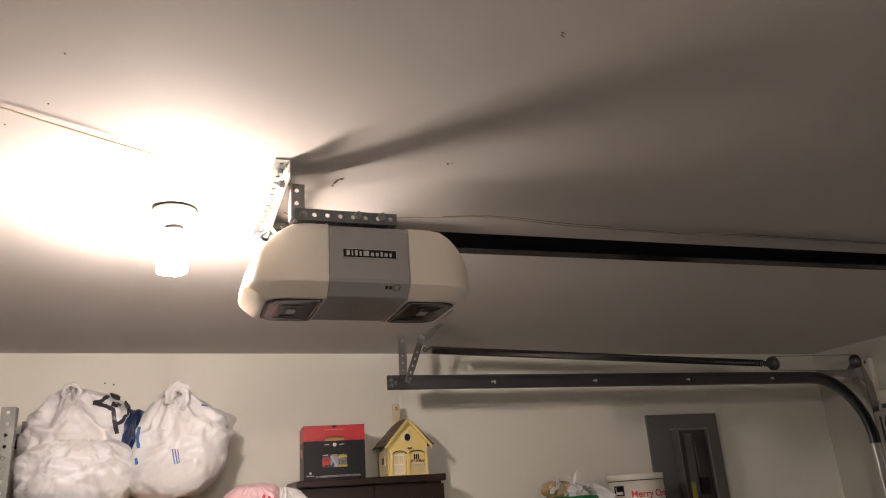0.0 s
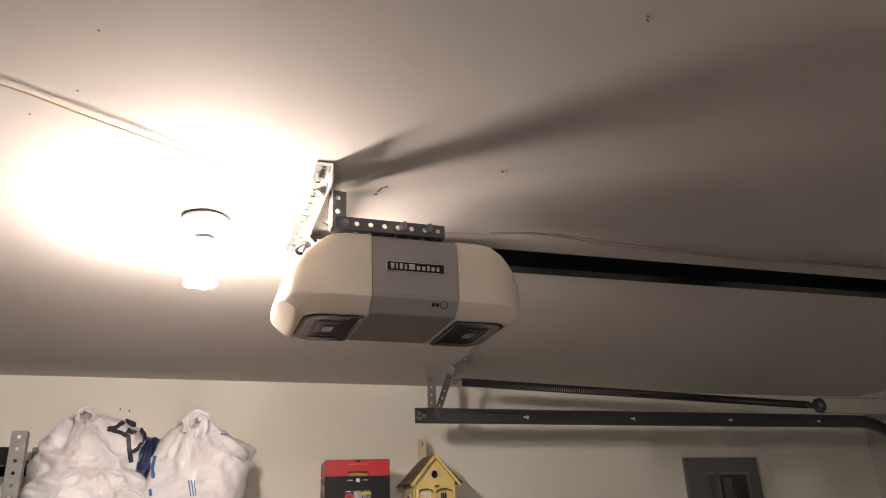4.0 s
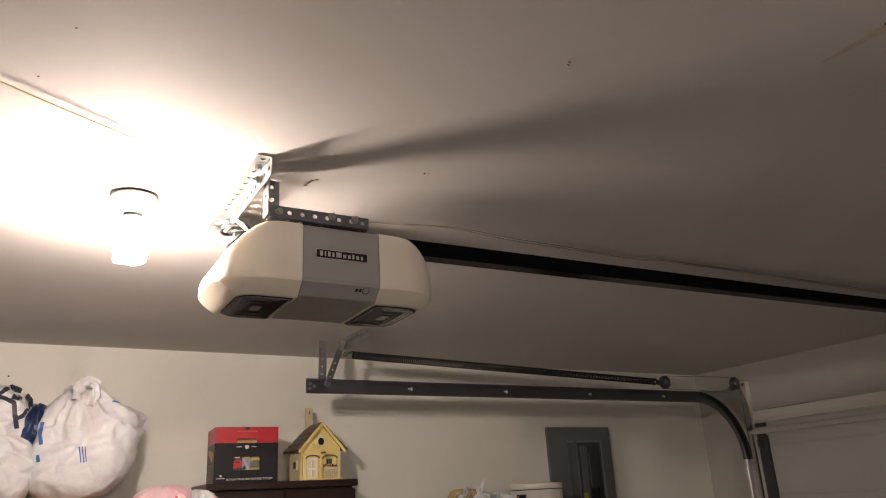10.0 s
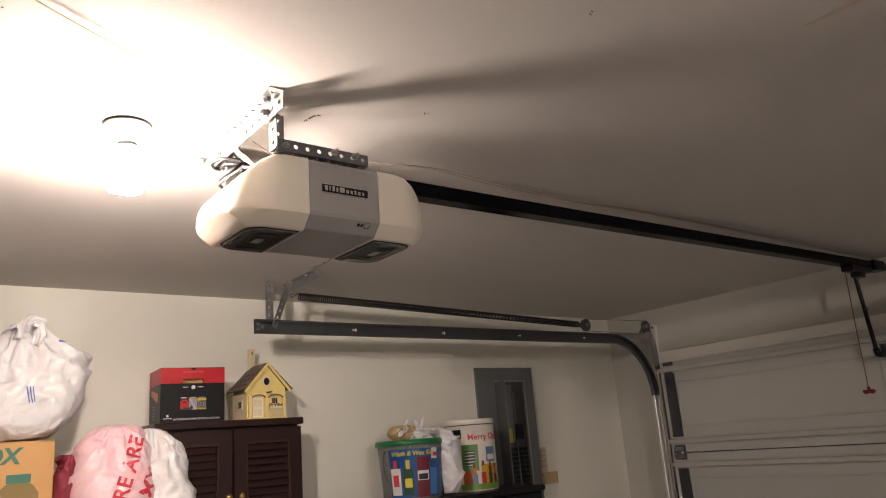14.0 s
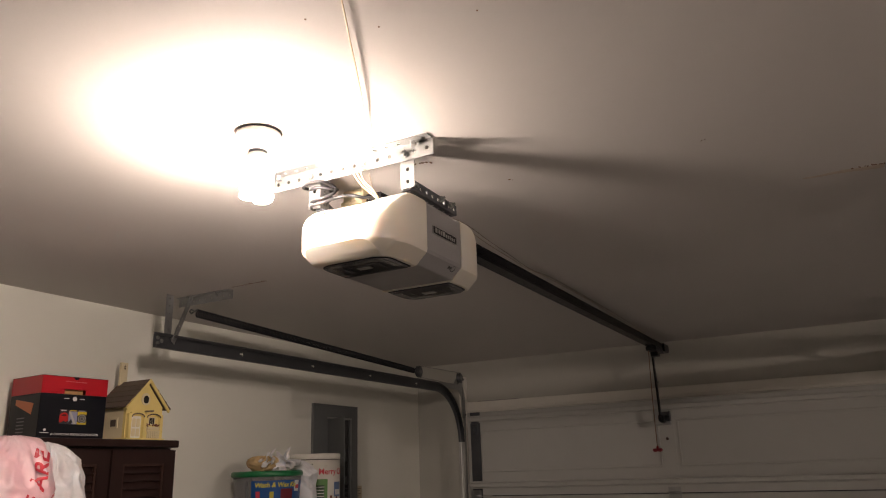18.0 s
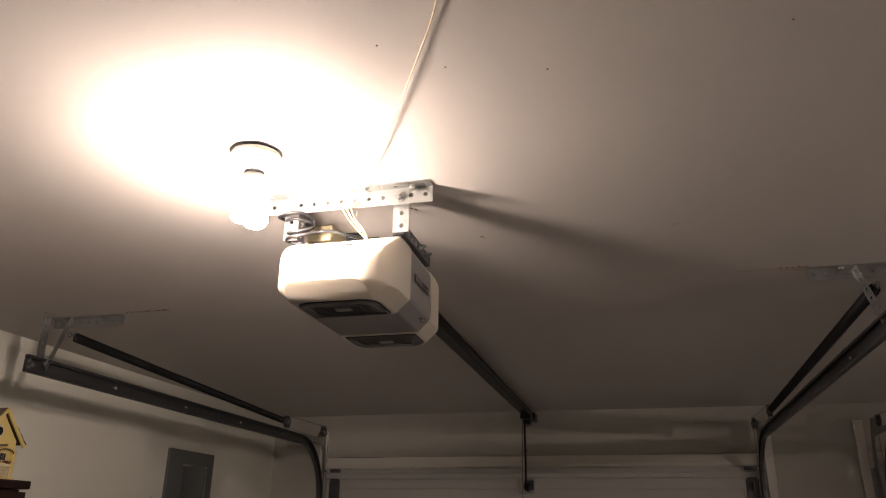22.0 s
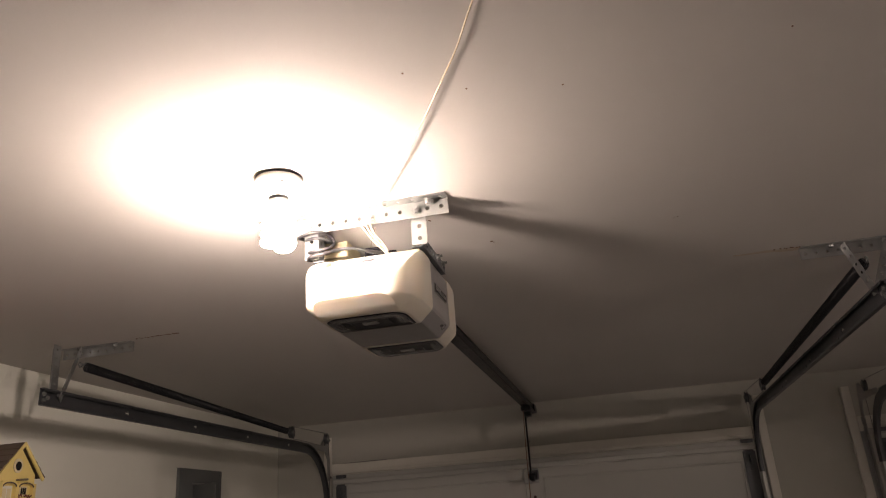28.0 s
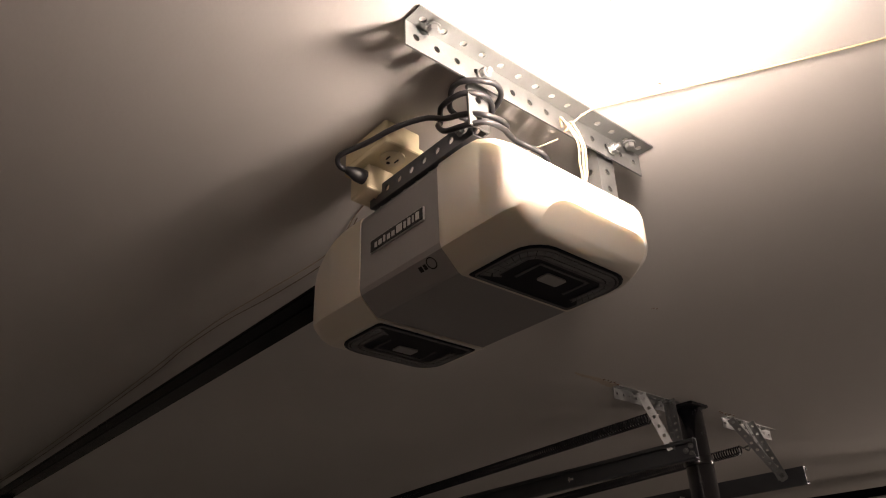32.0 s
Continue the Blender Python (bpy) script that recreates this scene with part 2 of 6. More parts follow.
setting("floor", BACK_X - 0.2, FRONT_X + 0.2, RIGHT_Y - 0.2, WALL_Y + 0.2, -0.12, 0.0, M["floor"], "bare grey concrete garage floor slab", "floor")
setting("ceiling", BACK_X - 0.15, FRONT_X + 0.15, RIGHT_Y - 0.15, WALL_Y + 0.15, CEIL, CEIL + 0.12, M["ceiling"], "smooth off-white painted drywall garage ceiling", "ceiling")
setting("wall_north", BACK_X, FRONT_X + 0.15, WALL_Y, WALL_Y + 0.15, 0.0, CEIL, M["wall"], "cream painted drywall side wall of the garage", "wall")
setting("wall_south", BACK_X, FRONT_X + 0.15, RIGHT_Y - 0.15, RIGHT_Y, 0.0, CEIL, M["back_wall"], "plain cream painted far side wall", "wall")
setting("wall_west", BACK_X - 0.15, BACK_X, RIGHT_Y - 0.15, WALL_Y + 0.15, 0.0, CEIL, M["back_wall"], "plain cream painted back wall", "wall")


# ---- shared builders for punched steel, channels and coils ----
def strip(bm, length, width, m, thick=0.0022, pitch=0.027, hole=0.0046, first=None):
    """A punched flat steel strip along local x, centred on y, with round holes right through it; its faces lie at z = 0 and z = thick."""
    n = max(1, int(length / pitch))
    cell = length / n
    made = []
    for i in range(n):
        cx = (i + 0.5) * cell
        rect = []
        octa = []
        for k in range(8):
            a = math.pi / 4 * k
            dx, dy = math.cos(a), math.sin(a)
            s = min(cell / 2 / max(abs(dx), 1e-6), width / 2 / max(abs(dy), 1e-6))
            if k % 2:
                px, py = math.copysign(cell / 2, dx), math.copysign(width / 2, dy)
            else:
                px, py = dx * s, dy * s
            rect.append((cx + px, py))
            octa.append((cx + hole * dx, hole * dy))
        lo_r = [bm.verts.new((x, y, 0)) for x, y in rect]
        lo_o = [bm.verts.new((x, y, 0)) for x, y in octa]
        hi_r = [bm.verts.new((x, y, thick)) for x, y in rect]
        hi_o = [bm.verts.new((x, y, thick)) for x, y in octa]
        made += lo_r + lo_o + hi_r + hi_o
        for k in range(8):
            j = (k + 1) % 8
            bm.faces.new((lo_o[k], lo_r[k], lo_r[j], lo_o[j])[::-1])
            bm.faces.new((hi_o[k], hi_r[k], hi_r[j], hi_o[j]))
            bm.faces.new((lo_o[k], lo_o[j], hi_o[j], hi_o[k])[::-1])
            edge_end = (k in (7, 0) and i == n - 1) or (k in (3, 4) and i == 0)
            if edge_end or k in (1, 2, 5, 6):
                bm.faces.new((lo_r[k], lo_r[j], hi_r[j], hi_r[k]))
    bmesh.ops.transform(bm, matrix=m, verts=made)


def frame_from(origin, along, across):
    """A pose whose x runs along, whose y runs as near across as it can."""
    x = Vector(along).normalized()
    y = Vector(across)
    y = (y - x * y.dot(x)).normalized()
    z = x.cross(y)
    m = Matrix((x, y, z)).transposed().to_4x4()
    m.translation = origin
    return m


def punched_angle(name, a, b, flange_1, flange_2, parent, material, width=0.036, pitch=0.027, label="", hole=0.0046, width_1=None):
    """An L of two punched strips from a to b; the flanges reach from the bend along flange_1 and flange_2."""
    a, b = Vector(a), Vector(b)
    bm = bm_new()
    for fl in (flange_1, flange_2):
        fl = Vector(fl).normalized()
        wide = width_1 if width_1 and fl == Vector(flange_1).normalized() else width
        m = frame_from(a + fl * (wide / 2), b - a, fl)
        strip(bm, (b - a).length, wide, m, pitch=pitch, hole=hole)
    bmesh.ops.remove_doubles(bm, verts=bm.verts, dist=0.00005)
    return part(name, bm, material, parent, label)


def punched_flat(name, a, b, across, parent, material, width=0.034, pitch=0.027, label=""):
    a, b = Vector(a), Vector(b)
    bm = bm_new()
    strip(bm, (b - a).length, width, frame_from(a, b - a, across), pitch=pitch)
    bmesh.ops.remove_doubles(bm, verts=bm.verts, dist=0.00005)
    return part(name, bm, material, parent, label)


def sweep(bm, profile, path):
    """Sweeps a closed profile of (y, n) along a path of (x, z) in an upright plane; n points to the left of the way."""
    rings = []
    for i, (x, z) in enumerate(path):
        x0, z0 = path[max(i - 1, 0)]
        x1, z1 = path[min(i + 1, len(path) - 1)]
        d = Vector((x1 - x0, z1 - z0)).normalized()
        nx, nz = -d.y, d.x
        rings.append([bm.verts.new((x + n * nx, y, z + n * nz)) for y, n in profile])
    k = len(profile)
    fs = []
    for a, b in zip(rings, rings[1:]):
        for j in range(k):
            fs.append(bm.faces.new((a[j], a[(j + 1) % k], b[(j + 1) % k], b[j])))
    fs.append(bm.faces.new(rings[0][::-1]))
    fs.append(bm.faces.new(rings[-1]))
    bmesh.ops.recalc_face_normals(bm, faces=fs)


def helix(bm, a, b, radius, wire, pitch, per_turn=10, sides=5):
    a, b = Vector(a), Vector(b)
    d = (b - a).normalized()
    u = d.orthogonal().normalized()
    v = d.cross(u)
    turns = (b - a).length / pitch
    n = int(turns * per_turn)
    pts = []
    for i in range(n + 1):
        t = i / n
        ang = 2 * math.pi * turns * t
        pts.append(a.lerp(b, t) + radius * (math.cos(ang) * u + math.sin(ang) * v))
    tube(bm, pts, wire, sides)


def disc(bm, centre, radius, thick, axis="y", sides=24, groove=0.0):
    h = thick / 2
    prof = [(radius * 0.2, -h), (radius, -h), (radius - groove, -h * 0.4), (radius - groove, h * 0.4), (radius, h), (radius * 0.2, h)]
    lathe(bm, prof, centre, sides, axis)


def hex_bolt(name, at, axis, parent, size=0.009, depth=0.006):
    bm = bm_new()
    lathe(bm, [(size * 1.25, 0), (size * 1.25, 0.0016)], (0, 0, 0), 12)
    lathe(bm, [(size, 0.0016), (size, 0.0016 + depth * 0.8), (size * 0.85, 0.0016 + depth)], (0, 0, 0), 6)
    for f in bm.faces:
        f.smooth = False
    ob = part(name, bm, M["galv"], parent)
    z = Vector(axis).normalized()
    ob.matrix_basis = Matrix.Translation(at) @ z.to_track_quat("Z", "Y").to_matrix().to_4x4()
    return ob


def letters(name, body, size, m, material, parent, align="CENTER", extrude=0.0003, bend=None, label="", bold=0.0, slant=0.0):
    """Raised lettering in the built-in font, laid in the local xy plane of m; bend wraps it round an upright cylinder of that radius."""
    cu = bpy.data.curves.new(name, "FONT")
    cu.body, cu.size, cu.align_x, cu.align_y, cu.extrude = body, size, align, "CENTER", extrude
    cu.offset, cu.shear = bold, slant
    tmp = bpy.data.objects.new(name, cu)
    scene.collection.objects.link(tmp)
    bpy.context.view_layer.update()
    me = bpy.data.meshes.new_from_object(tmp.evaluated_get(bpy.context.evaluated_depsgraph_get()))
    bpy.data.objects.remove(tmp)
    if bend:
        for v in me.vertices:
            a = v.co.x / bend
            r = bend + v.co.z
            v.co = Vector((r * math.sin(a), v.co.y, r * math.cos(a)))
    me.materials.clear()
    me.materials.append(material)
    ob = new(name, me)
    ob.parent = parent
    ob.matrix_basis = m
    if label:
        ob["label"] = label
    return ob


def bars(name, rows, m, material, parent, thick=0.0006):
    """Unreadable print as plain bars: rows of (x, y, width, height) in the local xy plane of m."""
    bm = bm_new()
    for x, y, w, h in rows:
        box(bm, x, x + w, y, y + h, 0.0, thick)
    ob = part(name, bm, material, parent)
    ob.matrix_basis = m
    return ob


def plain(name, colour, rough=0.5, **kw):
    if name not in M:
        M[name] = surface(name, colour, rough, vary=kw.pop("vary", 0.03), **kw)
    return M[name]


FACE_S = Matrix(((1, 0, 0), (0, 0, -1), (0, 1, 0))).to_4x4()  # local x to world x, local y up, facing -y


def facing_south(x, y, z):
    return Matrix.Translation((x, y, z)) @ FACE_S


# ---- front wall with two door openings ----
DOOR_TOP = 2.14
bays = [(0.66, 2.935), (-2.22, 0.055)]
east = empty("wall_east", "cream painted front wall above and beside two overhead doors, shade in its colour", "wall", kind="structure")
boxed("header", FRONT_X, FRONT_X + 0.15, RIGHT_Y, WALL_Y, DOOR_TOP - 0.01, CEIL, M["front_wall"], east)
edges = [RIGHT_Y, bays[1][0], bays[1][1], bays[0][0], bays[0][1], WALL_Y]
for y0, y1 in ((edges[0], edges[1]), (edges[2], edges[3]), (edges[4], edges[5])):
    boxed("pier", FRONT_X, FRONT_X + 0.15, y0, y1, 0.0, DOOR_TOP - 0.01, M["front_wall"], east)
for y0, y1 in bays:
    t = empty("trim", "off-white wooden board trim along the top of the door opening", "trim", kind="structure")
    boxed("top_board", FRONT_X - 0.028, FRONT_X - 0.002, y0 - 0.06, y1 + 0.06, DOOR_TOP - 0.02, DOOR_TOP + 0.055, M["white_paint"], t, round_by=0.003)
    for ya in (y0 - 0.105, y1 + 0.062):
        boxed("jamb_board", FRONT_X - 0.030, FRONT_X - 0.002, ya, ya + 0.043, 0.0, 2.352, M["white_paint"], t, round_by=0.003)
    boxed("moulding", FRONT_X - 0.04, FRONT_X - 0.03, y0 - 0.05, y1 + 0.05, DOOR_TOP - 0.005, DOOR_TOP + 0.012, M["white_paint"], t, round_by=0.003)


def garage_door(name, y0, y1, label):
    """A closed sectional steel door with struts, end stiles, hinges and pressed panels."""
    door = empty(name, label, "garage door", kind="structure")
    x0, x1 = 3.432, 3.474
    tops = [DOOR_TOP - 0.012, 1.652, 1.125, 0.598, 0.01]
    mid = (y0 + y1) / 2
    for i in range(4):
        zt, zb = tops[i], tops[i + 1] + 0.004
        sec = boxed("section", x0, x1, y0 - 0.035, y1 + 0.035, zb, zt, M["door"], door, round_by=0.004)
        height = zt - zb
        for a, b in ((y0 + 0.055, mid - 0.045), (mid + 0.045, y1 - 0.055)):
            bm = bm_new()
            z0, z1 = zb + height * 0.27, zt - height * 0.22
            # pressed outline: a narrow groove frame with a low field inside it
            w = 0.011
            for ya, yb, za, zc in ((a, b, z0, z0 + w), (a, b, z1 - w, z1), (a, a + w, z0 + w, z1 - w), (b - w, b, z0 + w, z1 - w)):
                box(bm, x0 - 0.006, x0 - 0.0005, ya, yb, za, zc)
            bevel(bm, 0.0025, 1)
            part("pressed_panel", bm, M["door"], sec)
        for yy, name_ in ((y0 - 0.012, "end_stile"), (y1 - 0.05, "end_stile")):
            boxed(name_, x0 - 0.0045, x0 - 0.0005, yy, yy + 0.062, zb, zt, M["galv_dark"], sec)
        boxed("centre_stile", x0 - 0.003, x0 - 0.0005, mid - 0.03, mid + 0.03, zb, zt, M["door"], sec)
        struts = [zt - 0.062] if i == 0 else [zt - 0.075]
        if i == 0:
            struts.append(zb + 0.038)
        for z in struts:
            bm = bm_new()
            prism(bm, [(x0 - 0.001, z), (x0 - 0.008, z), (x0 - 0.010, z + 0.008), (x0 - 0.034, z + 0.010), (x0 - 0.036, z + 0.030), (x0 - 0.010, z + 0.034), (x0 - 0.008, z + 0.042), (x0 - 0.001, z + 0.042)], y0 - 0.02, y1 + 0.02, "xz")
            part("strut", bm, M["door"], sec)
        if i < 3:
            for yy in (y0 + 0.01, mid, y1 - 0.01):
                bm = bm_new()
                box(bm, x0 - 0.008, x0 - 0.005, yy - 0.032, yy + 0.032, zb - 0.03, zb + 0.03)
                tube(bm, [(x0 - 0.012, yy - 0.026, zb), (x0 - 0.012, yy + 0.026, zb)], 0.007, 10)
                for sy in (-0.02, 0.02):
                    for sz in (-0.019, 0.019):
                        tube(bm, [(x0 - 0.008, yy + sy, zb + sz), (x0 - 0.013, yy + sy, zb + sz)], 0.005, 8)
                part("hinge", bm, M["galv_mid"], sec)
    for yy in (y0 - 0.005, y1 - 0.045):
        bm = bm_new()
        box(bm, x0 - 0.01, x0 - 0.005, yy, yy + 0.05, tops[0] - 0.16, tops[0] - 0.03)
        box(bm, x0 - 0.05, x0 - 0.01, yy + 0.02, yy + 0.026, tops[0] - 0.12, tops[0] - 0.08)
        part("roller_bracket", bm, M["galv_dark"], door)
    return door


door_a = garage_door("door_1", bays[0][0], bays[0][1], "closed cream steel sectional overhead door with pressed panels")
garage_door("door_2", bays[1][0], bays[1][1], "closed cream sectional overhead door of the second bay")
mid = (bays[0][0] + bays[0][1]) / 2
bm = bm_new()
box(bm, 3.418, 3.427, 1.776, 1.858, 1.994, 2.076)
bevel(bm, 0.004)
part("arm_plate", bm, M["galv_mid"], door_a, "galvanised bracket bolted to the door")
bm = bm_new()
tube(bm, [(3.430, 1.806, 1.925), (3.421, 1.806, 1.925)], 0.0075, 14)
part("lock_hole_plug", bm, plain("rust_plug", (0.06, 0.035, 0.03)), door_a)


# ---- tracks, springs and their hangers ----
def track_set(y, inward, spring_from, group, swing=(0.0, 0.0)):
    """A horizontal and vertical door track with its flag bracket, pulleys, cable and extension spring. inward: the side on which the door lies; swing: how far the hung end stands out of line."""
    top, bottom, x_bend, rad, x_end = 2.285, 2.235, 3.08, 0.30, 1.096
    zc = (top + bottom) / 2
    s = inward
    tr = empty("door_track", "dark galvanised steel overhead door track hung under the ceiling", "door track", group=group)
    # profile: flat web with curled lips
    prof = [(y, -0.026), (y + s * 0.013, -0.026), (y + s * 0.017, -0.022), (y + s * 0.017, -0.016), (y + s * 0.0145, -0.016), (y + s * 0.0145, -0.0215), (y + s * 0.012, -0.0235), (y + s * 0.0024, -0.0235),
            (y + s * 0.0024, 0.0235), (y + s * 0.012, 0.0235), (y + s * 0.0145, 0.0215), (y + s * 0.0145, 0.016), (y + s * 0.017, 0.016), (y + s * 0.017, 0.022), (y + s * 0.013, 0.026), (y, 0.026)]
    slots = [1.52, 1.967, 2.42, 2.87]
    xs = [x_end] + [v for c in slots for v in (c - 0.011, c + 0.011)] + [x_bend]
    bm = bm_new()
    for k in range(0, len(xs), 2):
        sweep(bm, prof, [(xs[k], zc), (xs[k + 1], zc)])
    for c in slots:
        ya, yb = sorted((y, y + s * 0.0024))
        for u0, u1, v0, v1 in ((-0.011, 0.011, 0.007, 0.0235), (-0.011, 0.011, -0.0235, -0.008), (-0.011, 0.002, 0.003, 0.007), (-0.011, 0.002, -0.008, -0.003), (0.008, 0.011, 0.003, 0.007), (0.008, 0.011, -0.008, -0.003)):
            box(bm, c + u0, c + u1, ya, yb, zc + v0, zc + v1)
        for sg in (-1, 1):
            box(bm, c - 0.011, c + 0.011, min(y, y + s * 0.015), max(y, y + s * 0.015), zc + sg * 0.0248 - 0.0012, zc + sg * 0.0248 + 0.0012)
    for v in bm.verts:
        f = (x_bend - v.co.x) / (x_bend - x_end)
        v.co.y += swing[0] * f
        v.co.z += swing[1] * f
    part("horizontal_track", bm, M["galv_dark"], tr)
    arc = [(x_bend + rad * math.sin(a), zc - rad + rad * math.cos(a)) for a in [math.pi / 2 * k / 14 for k in range(15)]]
    bm = bm_new()
    sweep(bm, prof, arc)
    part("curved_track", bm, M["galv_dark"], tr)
    bm = bm_new()
    sweep(bm, prof, [(x_bend + rad, zc - rad), (x_bend + rad, 0.02)])
    # this stretch faces the lamp; its steel is coloured brighter to show that
    part("vertical_track", bm, M["galv_lit"], tr, "galvanised vertical track with lamplight in its colour")
    punched_angle("jamb_angle", (FRONT_X - 0.006, y - s * 0.012, 0.02), (FRONT_X - 0.006, y - s * 0.012, 2.19), (0, -s, 0), (-1, 0, 0), tr, M["galv_mid"], width=0.040, pitch=0.06)
    # flag bracket between jamb and curve
    bm = bm_new()
    prism(bm, [(3.14, 2.268), (3.14, 2.292), (3.33, 2.298), (3.382, 2.352), (3.424, 2.352), (3.442, 2.30), (3.470, 2.22), (3.470, 2.10), (3.430, 2.10), (3.425, 2.22), (3.39, 2.262)], y - s * 0.006, y - s * 0.009, "xz")
    part("flag_bracket", bm, M["galv_mid"], tr)
    for px, pz in ((3.36, 2.30), (3.44, 2.33), (3.45, 2.12), (1.128, 2.260), (1.112, 2.270), (1.112, 2.250)):
        f = 1.0 if px < 2 else 0.0
        hex_bolt("bolt", (px, y + s * 0.0026 + f * swing[0], pz + f * swing[1]), (0, s, 0), tr, 0.006, 0.004)
    ya = y + s * 0.012
    pulley_a, pulley_b = (2.882, ya, 2.324), (3.372, ya, 2.333)
    for c in (pulley_a, pulley_b):
        bm = bm_new()
        disc(bm, c, 0.031, 0.014, "y", 28, 0.006)
        p = part("pulley", bm, M["galv_dark"], tr)
        bm = bm_new()
        disc(bm, (c[0], c[1], c[2]), 0.011, 0.026, "y", 12)
        part("axle", bm, M["galv"], p)
    bm = bm_new()
    tube(bm, [(2.882, ya, 2.355), (3.372, ya, 2.364)], 0.0016, 5)
    tube(bm, [(2.882, ya, 2.294), (3.10, ya, 2.292), (3.30, ya, 2.286)], 0.0016, 5)
    tube(bm, [(3.403, ya, 2.33), (3.425, ya, 0.1)], 0.0016, 5)
    part("cable", bm, M["galv"], tr)
    bm = bm_new()
    box(bm, 2.838, 2.892, ya - 0.010, ya - 0.007, 2.312, 2.336)
    box(bm, 2.838, 2.892, ya + 0.007, ya + 0.010, 2.312, 2.336)
    part("pulley_fork", bm, M["galv_dark"], tr)
    sp = empty("extension_spring", "long black oiled extension spring stretched beside the door track", "spring", group="extension springs")
    a, b = Vector((spring_from, ya, 2.379)), Vector((2.822, ya, 2.325))
    bm = bm_new()
    helix(bm, a, b, 0.0132, 0.0027, 0.0088)
    part("coil", bm, M["spring"], sp)
    bm = bm_new()
    d = (b - a).normalized()
    tube(bm, [a + Vector((0, 0, 0.0132)), a - d * 0.012 + Vector((0, 0, 0.004)), a - d * 0.03 + Vector((0, 0, 0.008)), a - d * 0.036, a - d * 0.028 - Vector((0, 0, 0.007)), a - d * 0.018], 0.003, 6)
    part("hook", bm, M["galv"], sp)
    bm = bm_new()
    tube(bm, [b + Vector((0, 0, 0.0132)), b + d * 0.01, b + d * 0.03], 0.003, 6)
    part("hook", bm, M["galv_dark"], sp)
    return tr


track_set(2.992, -1, 1.272, "door tracks")
track_set(0.632, 1, 1.228, "door tracks", (0.018, 0.011))
track_set(0.085, -1, 1.290, "door tracks", (0.008, 0.006))


def hanger(y0, y1, x, straps, label, wide=0.022):
    """Punched steel hanger: an angle screwed to the ceiling and straps down to the end of the track."""
    h = empty("track_hanger", label, "hanger", group="track hangers")
    punched_angle("ceiling_angle", (x, y0, CEIL - 0.002), (x, y1, CEIL - 0.002), (-1, 0, 0), (0, 0, -1), h, M["galv_mid"], width=0.030, width_1=0.020, hole=0.0036)
    for a, b, bent in straps:
        if bent:
            punched_angle("strap", a, b, (0, 1, 0), (-1, 0, 0.3), h, M["galv_mid"], width=wide, pitch=0.025, hole=0.0040)
        else:
            punched_flat("strap", a, b, (1, 0.45, 0), h, M["galv_mid"], width=wide, pitch=0.025)
        hex_bolt("bolt", Vector(a).lerp(Vector(b), 0.92) + Vector((-0.004, 0, 0)), (-1, 0, 0), h, 0.006)
    for dy in (-0.07, 0.06):
        hex_bolt("lag_bolt", (x - 0.016, (y0 + y1) / 2 + dy, CEIL - 0.0045), (0, 0, -1), h, 0.007)
    return h


hanger(2.80, 3.06, 1.262, [((1.180, 3.005, 2.428), (1.174, 2.998, 2.262), True), ((1.236, 2.975, 2.434), (1.170, 2.982, 2.258), False)], "bent punched galvanised hanger screwed to the ceiling", 0.029)
hanger(0.520, 0.790, 1.224, [((1.208, 0.688, 2.432), (1.166, 0.655, 2.282), False), ((1.208, 0.566, 2.432), (1.158, 0.642, 2.280), True)], "bent punched galvanised hanger beside the black post")
hanger(-0.013, 0.273, 1.223, [((1.203, 0.158, 2.432), (1.166, 0.098, 2.262), True), ((1.204, 0.255, 2.432), (1.160, 0.094, 2.260), False)], "bent punched galvanised hanger of the second bay")

# steel post
post = empty("support_post", "round black painted steel support post with a top plate", "post")
bm = bm_new()
lathe(bm, [(0.0375, 0.0), (0.0375, 2.29), (0.035, 2.292), (0.035, 2.428)], (1.209, 0.466, 0), 36)
part("tube", bm, M["post_black"], post)
bm = bm_new()
lathe(bm, [(0.038, 2.268), (0.0392, 2.271), (0.0392, 2.290), (0.0375, 2.293)], (1.209, 0.466, 0), 36)
part("collar", bm, M["post_black"], post)
bm = bm_new()
box(bm, 1.172, 1.250, 0.424, 0.508, 2.430, CEIL - 0.001)
bevel(bm, 0.002, 1)
part("top_plate", bm, M["black_paint"], post)
bm = bm_new()
tube(bm, [(1.209, 0.423, 2.279), (1.209, 0.509, 2.279)], 0.005, 10)
part("pin", bm, M["galv_dark"], post)


# ---- ceiling lamps ----
def lamp_material(power):
    m, nt, b = node_mat("lit_tube")
    b.inputs["Base Color"].default_value = (0.9, 0.88, 0.82, 1)
    b.inputs["Roughness"].default_value = 0.4
    b.inputs["Emission Color"].default_value = (1.0, 0.85, 0.76, 1)
    b.inputs["Emission Strength"].default_value = power
    return m


M["lit_tube"] = lamp_material(LAMP_POWER)
M["lit_tube_2"] = lamp_material(LAMP_POWER_2)


